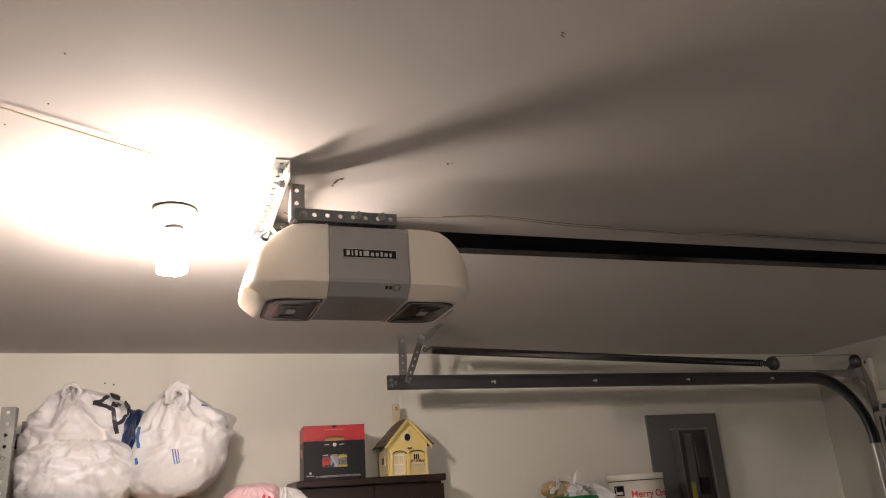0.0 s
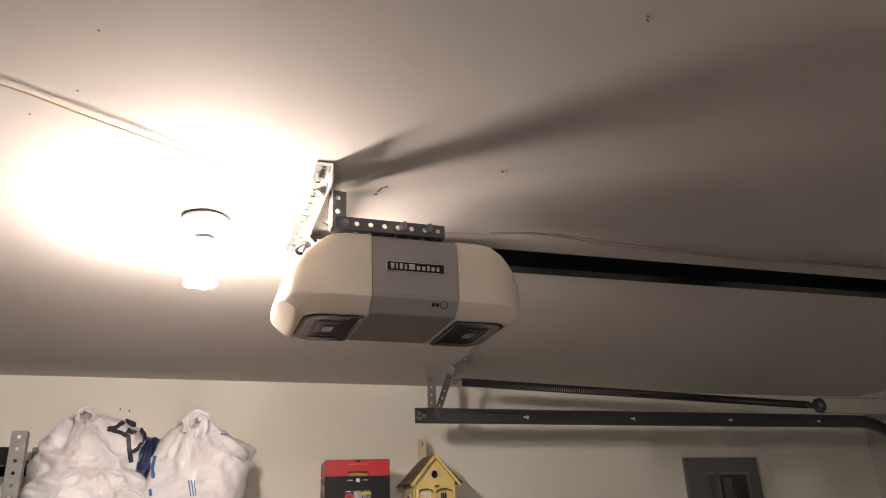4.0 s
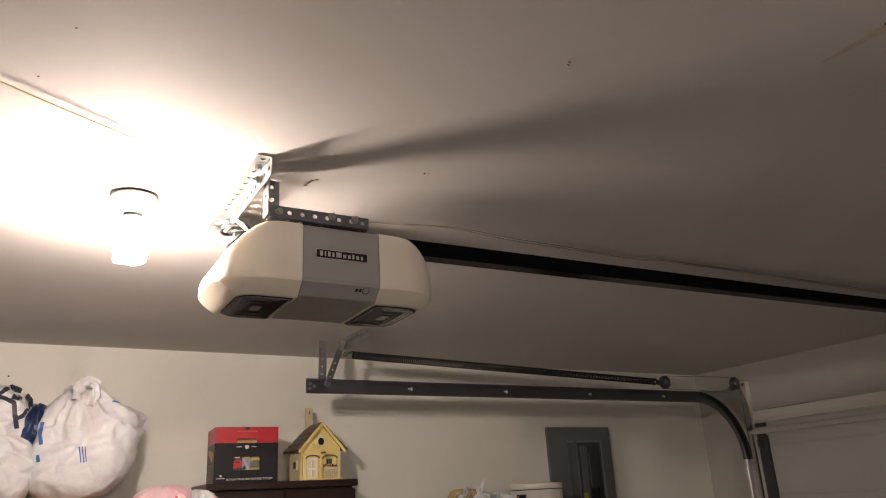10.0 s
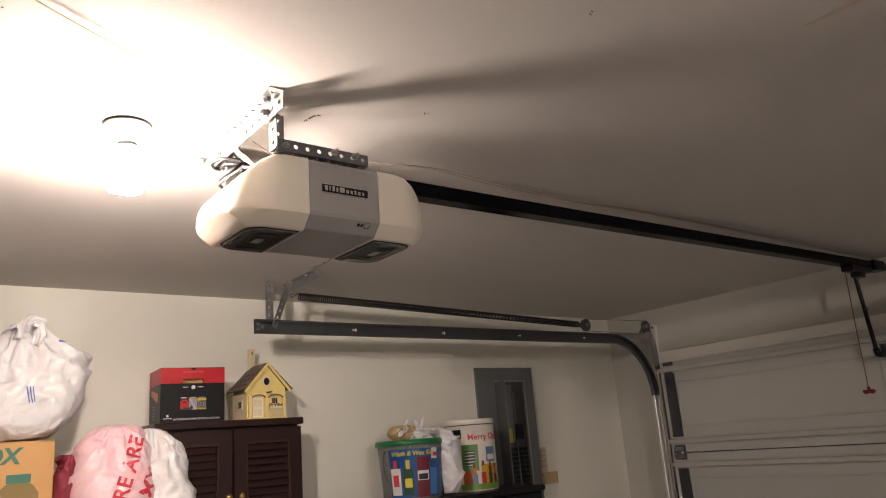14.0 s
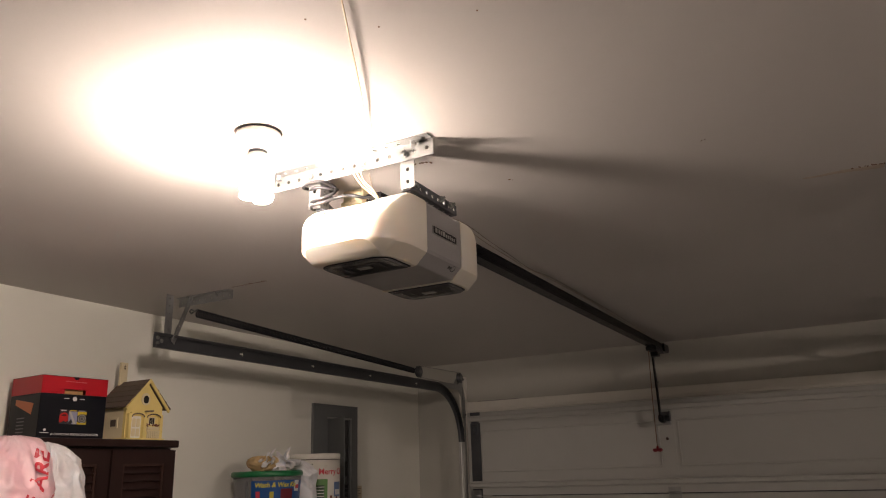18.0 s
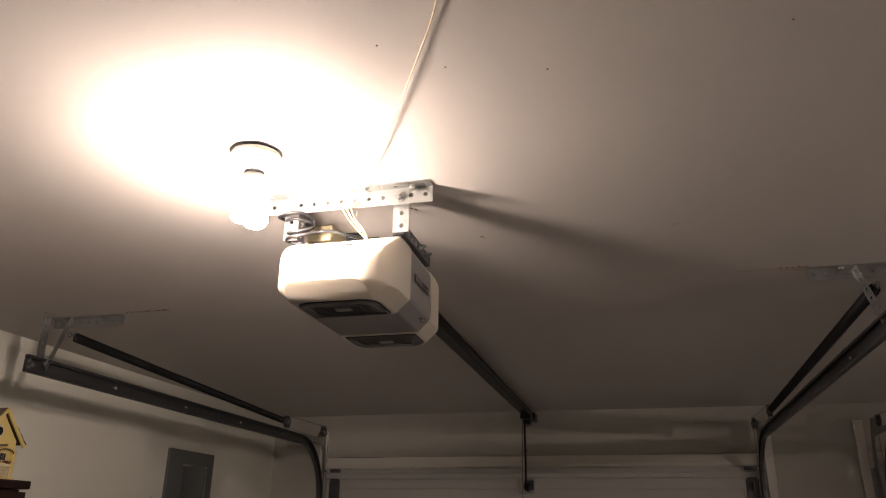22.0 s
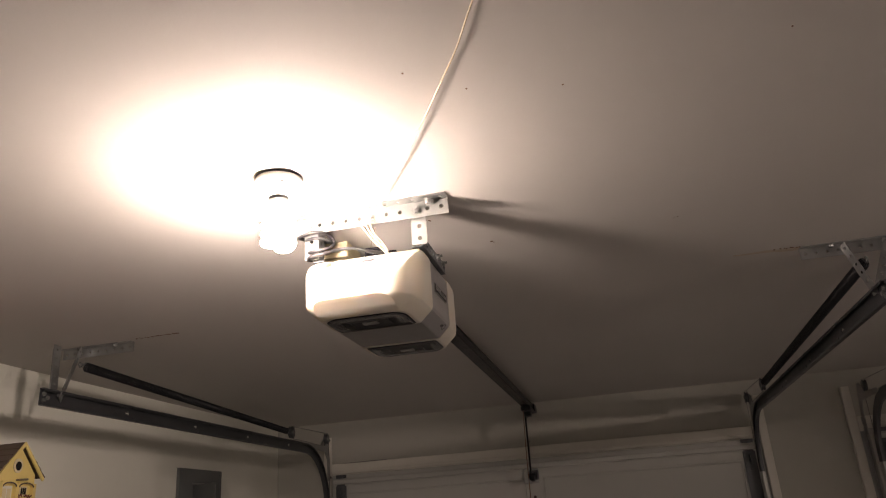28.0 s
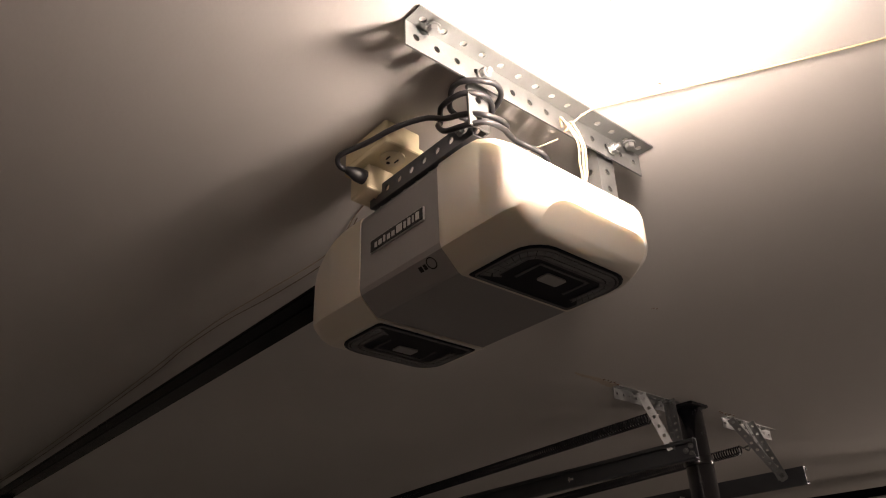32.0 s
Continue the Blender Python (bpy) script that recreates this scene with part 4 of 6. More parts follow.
lower_loop = [(0.515, 1.856, 2.392), (0.494, 1.876, 2.394), (0.496, 1.899, 2.394), (0.512, 1.909, 2.396), (0.539, 1.909, 2.398), (0.556, 1.898, 2.399), (0.562, 1.893, 2.394), (0.557, 1.901, 2.384), (0.542, 1.904, 2.366), (0.510, 1.904, 2.354), (0.488, 1.890, 2.352), (0.488, 1.865, 2.355)]
to_opener = [(0.498, 1.845, 2.362), (0.505, 1.826, 2.366), (0.500, 1.802, 2.362), (0.497, 1.787, 2.357), (0.506, 1.770, 2.353), (0.535, 1.735, 2.352), (0.56, 1.719, 2.350)]
line = sweep_left + upper_loop + lower_loop + to_opener
bm = bm_new()
tube(bm, smooth_path(line, 6), 0.0035, 8)
part("cable", bm, M["cord"], cord)
bm = bm_new()
tube(bm, [(0.692, 1.940, 2.380), (0.690, 1.934, 2.379), (0.690, 1.924, 2.378), (0.690, 1.913, 2.378)], [0.0045, 0.0065, 0.0095, 0.010], 12)
part("plug", bm, M["cord"], cord)


def wire(name, points, radius, mat, label, at=0.0):
    w = empty(name, label, "wire", (at, 0, 0), group="low-voltage wires")
    bm = bm_new()
    tube(bm, smooth_path(points, 5), radius, 6)
    part("strand", bm, mat, w)
    return w


Z = CEIL - 0.0025
wire("bell_wire", [(-2.6, 0.16, Z), (-1.2, 0.86, Z), (-0.6, 1.155, Z - 0.001), (-0.30, 1.303, Z - 0.001), (-0.06, 1.420, Z - 0.003), (0.046, 1.468, Z - 0.004), (0.104, 1.498, Z - 0.003), (0.161, 1.529, Z - 0.004), (0.252, 1.578, Z - 0.004), (0.358, 1.637, Z - 0.003), (0.485, 1.713, Z - 0.003), (0.515, 1.735, 2.428), (0.54, 1.752, 2.405)], 0.0013, M["bell_wire"], "cream bell wire stapled along the ceiling")
for k, dy in enumerate((0.0, 0.007, -0.006)):
    wire("bell_wire", [(0.488, 1.752 + dy, 2.408), (0.474, 1.765 + 1.5 * dy, 2.402 + 0.003 * k), (0.468, 1.752 + dy, 2.375), (0.479, 1.738 + dy, 2.356), (0.487, 1.729 + 0.6 * dy, 2.343), (0.500, 1.727, 2.334)], 0.0014, M["bell_wire"], "cream wire looping down to the opener terminals", SHIFT)
run = [(0.550, 1.752, 2.40), (0.62, 1.785, 2.392), (0.72, 1.815, 2.410), (0.82, 1.826, Z - 0.002), (0.90, 1.817, Z), (1.02, 1.786, Z - 0.003), (1.20, 1.798, Z - 0.006), (1.38, 1.808, Z - 0.003), (1.57, 1.810, Z - 0.004), (1.75, 1.802, Z - 0.001), (2.15, 1.795, Z), (2.63, 1.797, Z - 0.002), (3.1, 1.80, Z - 0.004), (FRONT_X - 0.006, 1.81, Z)]
wire("bell_wire", run, 0.0012, M["pale_wire"], "dusty pale wire run along the ceiling above the rail")
wire("bell_wire", [(x + 0.01, y - 0.012 + 0.004 * math.sin(9 * x), z - 0.002 * abs(math.sin(7 * x))) for x, y, z in run[4:]], 0.0010, M["grey_wire"], "grey wire sagging beside the pale wire")

# torn paint beside the hanger
rnd = random.Random(8)
bm = bm_new()
top, low = [], []
for k in range(13):
    t = k / 12
    y = 0.79 + 0.17 * t
    w = 0.009 * (1 - t) + 0.003 + 0.003 * rnd.random()
    x = 1.216 - 0.012 * t + 0.003 * math.sin(9 * t)
    top.append((x - w, y))
    low.append((x + w, y))
prism(bm, top + low[::-1], CEIL - 0.0005, CEIL - 0.0002, "xy")
thing("torn_paint", bm, plain("bare_tan_paper", (0.56, 0.48, 0.40), 0.85, vary=0.2, scale=60), "torn strip of ceiling paint showing tan paper", "marks", kind="stuff")

# small marks on the ceiling: flaked paint, old screw holes
bm = bm_new()
rnd = random.Random(5)
for x, y, n, size, ang in ((0.642, 1.680, 6, 0.010, 1.77), (0.833, 1.551, 3, 0.007, -0.3), (0.849, 1.132, 3, 0.006, 1.2), (0.433, 1.697, 2, 0.005, 0.5), (1.228, 2.70, 16, 0.012, 1.57), (1.226, 2.650, 6, 0.008, 1.57), (1.20, 0.83, 9, 0.011, 1.57), (1.19, 0.30, 8, 0.012, 1.57)):
    for k in range(n):
        u = (k - n / 2) * size * 0.8 + rnd.uniform(-1, 1) * size * 0.3
        px, py = x + u * math.cos(ang) + rnd.uniform(-1, 1) * size * 0.35, y + u * math.sin(ang) + rnd.uniform(-1, 1) * size * 0.35
        a, r = rnd.uniform(0, 6.3), size * rnd.uniform(0.15, 0.42)
        box(bm, -r, r, -0.42 * r, 0.42 * r, -0.0016, -0.0003, Matrix.Translation((px, py, CEIL)) @ Matrix.Rotation(a, 4, "Z"))
for x, y in ((0.092, 1.559), (0.163, 1.478), (0.160, 1.009), (0.201, 1.334), (0.5, 0.6), (-0.3, 0.9)):
    tube(bm, [(x, y, CEIL - 0.0002), (x, y, CEIL - 0.0012)], 0.0015, 8)
thing("ceiling_marks", bm, plain("brown_flakes", (0.20, 0.12, 0.08), 0.8), "small brown flakes and screw holes in the ceiling paint", "marks", kind="stuff")
bm = bm_new()
for x, z in ((0.126, 2.329), (0.156, 2.324), (2.92, 1.60), (2.97, 1.45)):
    tube(bm, [(x, WALL_Y - 0.0002, z), (x, WALL_Y - 0.002, z)], 0.003, 8)
box(bm, FRONT_X - 0.004, FRONT_X - 0.0004, 2.66, 2.93, DOOR_TOP + 0.056, DOOR_TOP + 0.059)
thing("wall_marks", bm, M["black_plastic"], "small dark nail holes in the wall paint", "marks", kind="stuff")

from mathutils.bvhtree import BVHTree


# ---- north wall: rack, bags, carton, cabinet and what stands on it ----
def bag_surface(name, colour, colour_2, rough=0.36):
    """Thin crinkled plastic film over darker contents."""
    m, nt, b = node_mat(name)
    L = nt.links.new
    tc = nt.nodes.new("ShaderNodeTexCoord")
    n = nt.nodes.new("ShaderNodeTexNoise")
    n.inputs["Scale"].default_value = 7.0
    n.inputs["Detail"].default_value = 5
    n.inputs["Distortion"].default_value = 0.8
    L(tc.outputs["Object"], n.inputs["Vector"])
    ramp = nt.nodes.new("ShaderNodeValToRGB")
    ramp.color_ramp.elements[0].position, ramp.color_ramp.elements[0].color = 0.36, (*colour_2, 1)
    ramp.color_ramp.elements[1].position, ramp.color_ramp.elements[1].color = 0.58, (*colour, 1)
    L(n.outputs["Fac"], ramp.inputs["Fac"])
    L(ramp.outputs["Color"], b.inputs["Base Color"])
    wob = nt.nodes.new("ShaderNodeTexNoise")
    wob.inputs["Scale"].default_value = 9.0
    L(tc.outputs["Object"], wob.inputs["Vector"])
    mv = nt.nodes.new("ShaderNodeVectorMath")
    mv.operation = "MULTIPLY_ADD"
    L(wob.outputs["Color"], mv.inputs[0])
    mv.inputs[1].default_value = (0.09, 0.09, 0.09)
    L(tc.outputs["Object"], mv.inputs[2])
    last = None
    for scale, depth in ((13.0, 0.032), (31.0, 0.010)):
        v = nt.nodes.new("ShaderNodeTexVoronoi")
        v.feature = "DISTANCE_TO_EDGE"
        v.inputs["Scale"].default_value = scale
        L(mv.outputs[0], v.inputs["Vector"])
        bp = nt.nodes.new("ShaderNodeBump")
        bp.inputs["Strength"].default_value = 0.22
        bp.inputs["Distance"].default_value = depth
        L(v.outputs["Distance"], bp.inputs["Height"])
        if last:
            L(last.outputs[0], bp.inputs["Normal"])
        last = bp
    L(last.outputs[0], b.inputs["Normal"])
    b.inputs["Roughness"].default_value = rough
    b.inputs["Subsurface Weight"].default_value = 0.15
    b.inputs["Subsurface Radius"].default_value = (0.02, 0.015, 0.012)
    return m


M["bag_white"] = bag_surface("white_bag_film", (0.73, 0.745, 0.775), (0.62, 0.605, 0.62), 0.36)
M["bag_pink"] = bag_surface("pink_bag_film", (0.80, 0.50, 0.55), (0.76, 0.58, 0.61))
M["bag_blue"] = bag_surface("blue_bag_film", (0.010, 0.024, 0.085), (0.008, 0.016, 0.055))
M["bag_clear"] = bag_surface("clear_bag_film", (0.62, 0.60, 0.58), (0.40, 0.39, 0.40))
M["ink_black"] = surface("black_ink", (0.03, 0.03, 0.045), 0.4)
M["ink_blue"] = surface("blue_ink", (0.05, 0.16, 0.42), 0.4)
M["ink_red"] = surface("red_ink", (0.55, 0.03, 0.05), 0.45)
M["ink_green"] = surface("green_ink", (0.02, 0.14, 0.10), 0.5)


def profile_of(centre, radii):
    """Height rows of a plain rounded bag: (z, left, right, half depth)."""
    (x, _, z), (rx, ry, rz) = centre, radii
    rows = []
    for h in (-0.98, -0.9, -0.6, -0.2, 0.25, 0.6, 0.85, 0.97):
        s = (1 - abs(h) ** 2.6) ** 0.5
        rows.append((z + rz * h, x - rx * s, x + rx * s, ry * s))
    return rows


def bag_shape(rows, cy, seed, knot_x=None, pleats=0.007, crinkle=1.0, n_u=150, n_v=90):
    """A filled film bag lofted through (z, left, right, half depth) rows, with sharp ridges between slack facets and pleats gathered at the knot."""
    off = Vector((seed * 3.7, seed * 1.3, seed * 2.1))
    top = rows[-1][0]
    if knot_x is None:
        knot_x = (rows[-1][1] + rows[-1][2]) / 2

    def crest(p):
        dist = noise.voronoi(p)[0]
        return dist[1] - dist[0]

    def row_at(v):
        f = v * (len(rows) - 1)
        i = min(int(f), len(rows) - 2)
        t = f - i
        p0, p1, p2, p3 = rows[max(i - 1, 0)], rows[i], rows[i + 1], rows[min(i + 2, len(rows) - 1)]
        return [0.5 * (2 * b + (c - a) * t + (2 * a - 5 * b + 4 * c - d) * t * t + (3 * b - a - 3 * c + d) * t ** 3) for a, b, c, d in zip(p0, p1, p2, p3)]

    def at(u, v):
        z, xl, xr, dep = row_at(v)
        a = 2 * math.pi * u
        ca, sa = math.cos(a), math.sin(a)
        x = (xl + xr) / 2 + (xr - xl) / 2 * math.copysign(abs(ca) ** 0.78, ca)
        y = cy + dep * math.copysign(abs(sa) ** 0.78, sa)
        p = Vector((x, y, z))
        w = p + 0.03 * Vector((noise.noise(p * 7 + off), noise.noise(p * 7 - off), noise.noise(p * 7 + 2 * off)))
        k = 0.010 * noise.noise(p * 6 + off)
        near = math.exp(-max(0.0, top - z) / 0.085)
        bend = math.atan2(x - knot_x, max(0.02, top + 0.02 - z))
        far = math.hypot(x - knot_x, top + 0.02 - z)
        side = 0.0 if sa < 0 else 9.0
        ray = Vector((bend * 2.4 + side, far * 8 + 0.6 * noise.noise(p * 12 + off), seed))
        k -= crinkle * (0.036 * (crest(ray) - 0.25) + 0.012 * (crest(ray * 2.3) - 0.25) + 0.008 * (crest(w * 8 - off) - 0.25) + 0.0018 * (crest(w * 30 + off) - 0.25))
        k += pleats * near * (math.sin(17 * bend + 4 * noise.noise(p * 9 + off)) + 0.5 * math.sin(31 * bend + seed))
        k *= min(1.0, dep / 0.05)
        return p + Vector((ca * k, sa * k, 0.35 * k))

    bm = bm_new()
    grid = [[bm.verts.new(at(i / n_u, j / n_v)) for i in range(n_u)] for j in range(n_v + 1)]
    for j in range(n_v):
        for i in range(n_u):
            f = bm.faces.new((grid[j][i], grid[j][(i + 1) % n_u], grid[j + 1][(i + 1) % n_u], grid[j + 1][i]))
            f.smooth = True
    bm.faces.new(grid[0][::-1])
    bm.faces.new(grid[-1])
    return bm


def bag_ruffle(bm, at, lean, size, seed):
    """A ruffled tuft of film above the knot: a pleated cone that flares and folds over."""
    a, d = Vector(at), Vector(lean).normalized()
    s = d.orthogonal().normalized()
    t = d.cross(s)
    rings = []
    for j in range(9):
        f = j / 8
        h = size * (f if f < 0.75 else 0.75 + 0.4 * (0.75 - f))
        ring = []
        for k in range(36):
            g = 2 * math.pi * k / 36
            r = size * (0.20 + 0.55 * f ** 1.6) * (1 + (0.12 + 0.30 * f) * math.sin(5 * g + seed) + 0.18 * f * math.sin(11 * g + 2 * seed + 2 * f))
            ring.append(bm.verts.new(a + d * (h * (1 + 0.25 * math.sin(2 * g + seed))) + r * (math.cos(g) * s + math.sin(g) * t)))
        rings.append(ring)
    for p, q in zip(rings, rings[1:]):
        for k in range(36):
            bm.faces.new((p[k], p[(k + 1) % 36], q[(k + 1) % 36], q[k])).smooth = True
    bm.faces.new(rings[0][::-1])


def stroke(bm, points, width):
    """A flat band of print through (x, z) points, cut finely so that it can follow the film."""
    dense = []
    for (x0, z0), (x1, z1) in zip(points, points[1:]):
        n = max(2, int(math.hypot(x1 - x0, z1 - z0) / 0.005))
        dense += [(x0 + (x1 - x0) * k / n, z0 + (z1 - z0) * k / n) for k in range(n)]
    dense.append(points[-1])
    last = None
    for i, (x, z) in enumerate(dense):
        x1, z1 = dense[min(i + 1, len(dense) - 1)]
        x0, z0 = dense[max(i - 1, 0)]
        ln = math.hypot(x1 - x0, z1 - z0) or 1
        nx, nz = -(z1 - z0) / ln, (x1 - x0) / ln
        w = width * 0.5 * (0.85 + 0.3 * noise.noise(Vector((x * 90, z * 90, 0))))
        ring = [bm.verts.new((x + nx * w * q, 0.0, z + nz * w * q)) for q in (-1, 0, 1)]
        if last:
            for q in (0, 1):
                bm.faces.new((last[q], ring[q], ring[q + 1], last[q + 1])).smooth = True
        last = ring


def press(me, tree, lift=0.0035):
    """Lays print on the film: every point goes to where the film's front stands."""
    for v in me.vertices:
        hit = tree.ray_cast(Vector((v.co.x, 2.4, v.co.z)), Vector((0, 1, 0)))[0]
        if hit is None:
            hit = tree.find_nearest(Vector((v.co.x, 3.0, v.co.z)))[0]
        v.co.y = hit.y - lift


def film_band(bm, line, wide, seed):
    """A slack handle strip of gathered film: a pleated ribbon along a line, facing south."""
    last = None
    for k, p in enumerate(line):
        d = line[min(k + 1, len(line) - 1)] - line[max(k - 1, 0)]
        across = Vector((d.z, 0, -d.x)).normalized()
        ring = []
        for side in (0, 1):
            for q in range(9):
                f = (q / 8 - 0.5) * (1 if side == 0 else -1)
                w = wide * (1 + 0.22 * math.sin(0.9 * k + seed))
                fold = 0.22 * wide * math.sin(11 * f + 0.5 * k + seed) - 0.5 * wide * (0.5 - abs(f))
                ring.append(bm.verts.new(p + across * (f * w) + Vector((0, fold + (0.0 if side == 0 else 0.0018), 0))))
        if last:
            for q in range(18):
                bm.faces.new((last[q], last[(q + 1) % 18], ring[(q + 1) % 18], ring[q])).smooth = True
        else:
            bm.faces.new(ring)
        last = ring
    bm.faces.new(last[::-1])
    bmesh.ops.recalc_face_normals(bm, faces=bm.faces[:])


def tied_bag(label, rows, cy, seed, mat, ears=(), prints=(), loops=(), **kw):
    b = empty("plastic_bag", label, "bag", (0, 0, 0), group="filled plastic bags")
    bm = bag_shape(rows, cy, seed, **kw)
    tree = BVHTree.FromBMesh(bm)
    part("film", bm, mat, b)
    for pos, lean, size in ears:
        bm = bm_new()
        bag_ruffle(bm, pos, lean, size, seed + 1)
        part("knot", bm, mat, b)
    for points, wide in loops:
        bm = bm_new()
        film_band(bm, smooth_path(points, 6), wide, seed)
        part("handle_loop", bm, mat, b)
    for points, width, pm in prints:
        bm = bm_new()
        stroke(bm, points, width)
        press(part("print", bm, pm, b).data, tree)
    return b, tree


# a stout table carries carton and bags
table = empty("storage_table", "plain brown wooden storage table against the wall", "table")
WOOD = plain("pale_board", (0.30, 0.19, 0.10), 0.6, vary=0.12, scale=20)
boxed("tabletop", -0.075, 0.78, 2.72, 3.08, 1.475, 1.51, WOOD, table, round_by=0.003)
boxed("tabletop_back", -0.075, 0.765, 3.082, 3.325, 1.475, 1.51, WOOD, table, round_by=0.003)
for x, y in ((-0.06, 2.74), (0.72, 2.74), (-0.06, 3.27), (0.71, 3.27)):
    boxed("leg", x, x + 0.045, y, y + 0.045, 0.0, 1.475, WOOD, table, round_by=0.003)

carton = empty("carton", "brown cardboard moving box printed in green, under white bags", "box")
CARD = surface("brown_cardboard", (0.50, 0.29, 0.115), 0.75, vary=0.06, scale=30, bump=0.06, bump_scale=140, stain=0.06, stain_scale=3)
bm = bm_new()
box(bm, -0.045, 0.455, 2.945, 3.315, 1.511, 1.893)
bevel(bm, 0.004)
part("box_body", bm, CARD, carton)
boxed("flap", -0.045, 0.452, 2.947, 3.12, 1.8935, 1.8965, CARD, carton, round_by=0.001)
boxed("tape", 0.20, 0.255, 2.9425, 2.9445, 1.84, 1.893, plain("tan_tape", (0.55, 0.38, 0.20), 0.35), carton)
letters("printed_title", "SMALL BOX", 0.060, facing_south(0.362, 2.9435, 1.855), M["ink_green"], carton, align="RIGHT", bold=0.0022, slant=0.2)
for k, words in enumerate(("Easy to Lift Box", "Glass Canisters,", "Etc.")):
    letters("printed_line", words, 0.027, facing_south(0.300 if k < 2 else 0.236, 2.9435, 1.792 - 0.030 * k), plain("brown_ink", (0.12, 0.07, 0.03)), carton, align="RIGHT", bold=0.0006, slant=0.2)
bm = bm_new()
prism(bm, [(0.312, 1.65), (0.312, 1.752), (0.325, 1.772), (0.338, 1.782), (0.392, 1.782), (0.405, 1.772), (0.418, 1.752), (0.418, 1.65)], 2.9438, 2.9446, "xz")
jar = part("jar_picture", bm, plain("olive_print", (0.20, 0.15, 0.055), 0.7), carton, "printed olive picture of a jar")
bm = bm_new()
prism(bm, [(0.334, 1.782), (0.334, 1.806), (0.396, 1.806), (0.396, 1.782)], 2.9434, 2.9442, "xz")
part("lid_picture", bm, M["ink_green"], jar)

# filled shopping bags
INK, BLUE = M["ink_black"], M["ink_blue"]
tied_bag("white knotted shopping bag with bold black lettering strokes",
         [(2.0, -0.06, 0.225, 0.10), (2.06, -0.082, 0.238, 0.115), (2.12, -0.08, 0.238, 0.11), (2.17, -0.062, 0.228, 0.10), (2.205, -0.03, 0.205, 0.08), (2.235, 0.0, 0.165, 0.055), (2.258, 0.02, 0.11, 0.03), (2.268, 0.04, 0.085, 0.012)],
         3.085, 2.0, M["bag_white"], knot_x=0.045,
         loops=(([(0.050, 3.03, 2.228), (0.036, 3.01, 2.240), (0.038, 3.0, 2.262), (0.058, 2.998, 2.270), (0.078, 3.0, 2.258), (0.078, 3.01, 2.238), (0.060, 3.03, 2.228)], 0.013),),
         ears=(((0.050, 3.050, 2.238), (-0.5, -0.5, 0.8), 0.034), ((0.070, 3.075, 2.250), (0.5, 0.1, 0.8), 0.026)),
         prints=([[(0.121, 2.212), (0.148, 2.219), (0.165, 2.240), (0.199, 2.226)], 0.015, INK], [[(0.121, 2.212), (0.160, 2.200), (0.184, 2.187), (0.190, 2.150), (0.200, 2.111)], 0.015, INK], [[(0.190, 2.149), (0.200, 2.141), (0.212, 2.149), (0.224, 2.172)], 0.013, INK], [[(0.177, 2.208), (0.203, 2.201)], 0.020, INK], [[(0.215, 2.214), (0.228, 2.198), (0.230, 2.170)], 0.013, INK]))
tied_bag("lower crumpled white shopping bag resting on the carton",
         [(1.902, -0.05, 0.23, 0.085), (1.94, -0.075, 0.25, 0.112), (2.0, -0.082, 0.255, 0.115), (2.05, -0.06, 0.245, 0.10), (2.08, -0.01, 0.21, 0.07), (2.097, 0.05, 0.15, 0.03)],
         3.03, 9.0, M["bag_white"], pleats=0.003)
tied_bag("dark blue plastic bag squeezed between the white bags",
         [(1.93, 0.20, 0.265, 0.05), (2.05, 0.192, 0.276, 0.075), (2.13, 0.195, 0.276, 0.07), (2.175, 0.205, 0.272, 0.05), (2.195, 0.22, 0.262, 0.02)], 3.10, 4.0, M["bag_blue"])
tied_bag("large white knotted shopping bag with faint blue print",
         [(1.902, 0.28, 0.43, 0.08), (1.93, 0.252, 0.48, 0.112), (2.0, 0.246, 0.528, 0.125), (2.08, 0.252, 0.552, 0.125), (2.15, 0.262, 0.566, 0.115), (2.182, 0.285, 0.51, 0.10), (2.212, 0.312, 0.46, 0.075), (2.238, 0.335, 0.412, 0.04), (2.252, 0.35, 0.39, 0.015)],
         3.06, 7.0, M["bag_white"], knot_x=0.365, pleats=0.009,
         loops=(([(0.350, 2.968, 2.195), (0.352, 2.955, 2.220), (0.362, 2.952, 2.243), (0.386, 2.955, 2.250), (0.402, 2.952, 2.232), (0.397, 2.948, 2.205), (0.388, 2.955, 2.175)], 0.032),),
         ears=(((0.362, 3.02, 2.215), (-0.15, -0.55, 0.8), 0.042), ((0.378, 3.04, 2.225), (0.5, -0.1, 0.7), 0.030)),
         prints=([[(0.368, 2.050), (0.378, 2.004)], 0.004, BLUE], [[(0.376, 2.050), (0.386, 2.004)], 0.004, BLUE], [[(0.384, 2.050), (0.392, 2.006)], 0.003, BLUE], [[(0.452, 2.190), (0.472, 2.188)], 0.008, BLUE], [[(0.266, 2.128), (0.262, 2.095), (0.268, 2.06)], 0.012, BLUE], [[(0.262, 2.03), (0.266, 2.01)], 0.010, BLUE]))
pink, pink_tree = tied_bag("pale pink shopping bag with red lettering on the table",
         [(1.513, 0.51, 0.72, 0.09), (1.56, 0.497, 0.742, 0.115), (1.72, 0.495, 0.737, 0.12), (1.83, 0.505, 0.722, 0.11), (1.88, 0.52, 0.71, 0.09), (1.915, 0.55, 0.69, 0.06), (1.93, 0.58, 0.66, 0.025)], 2.965, 11.0, M["bag_pink"], pleats=0.003, crinkle=0.6)
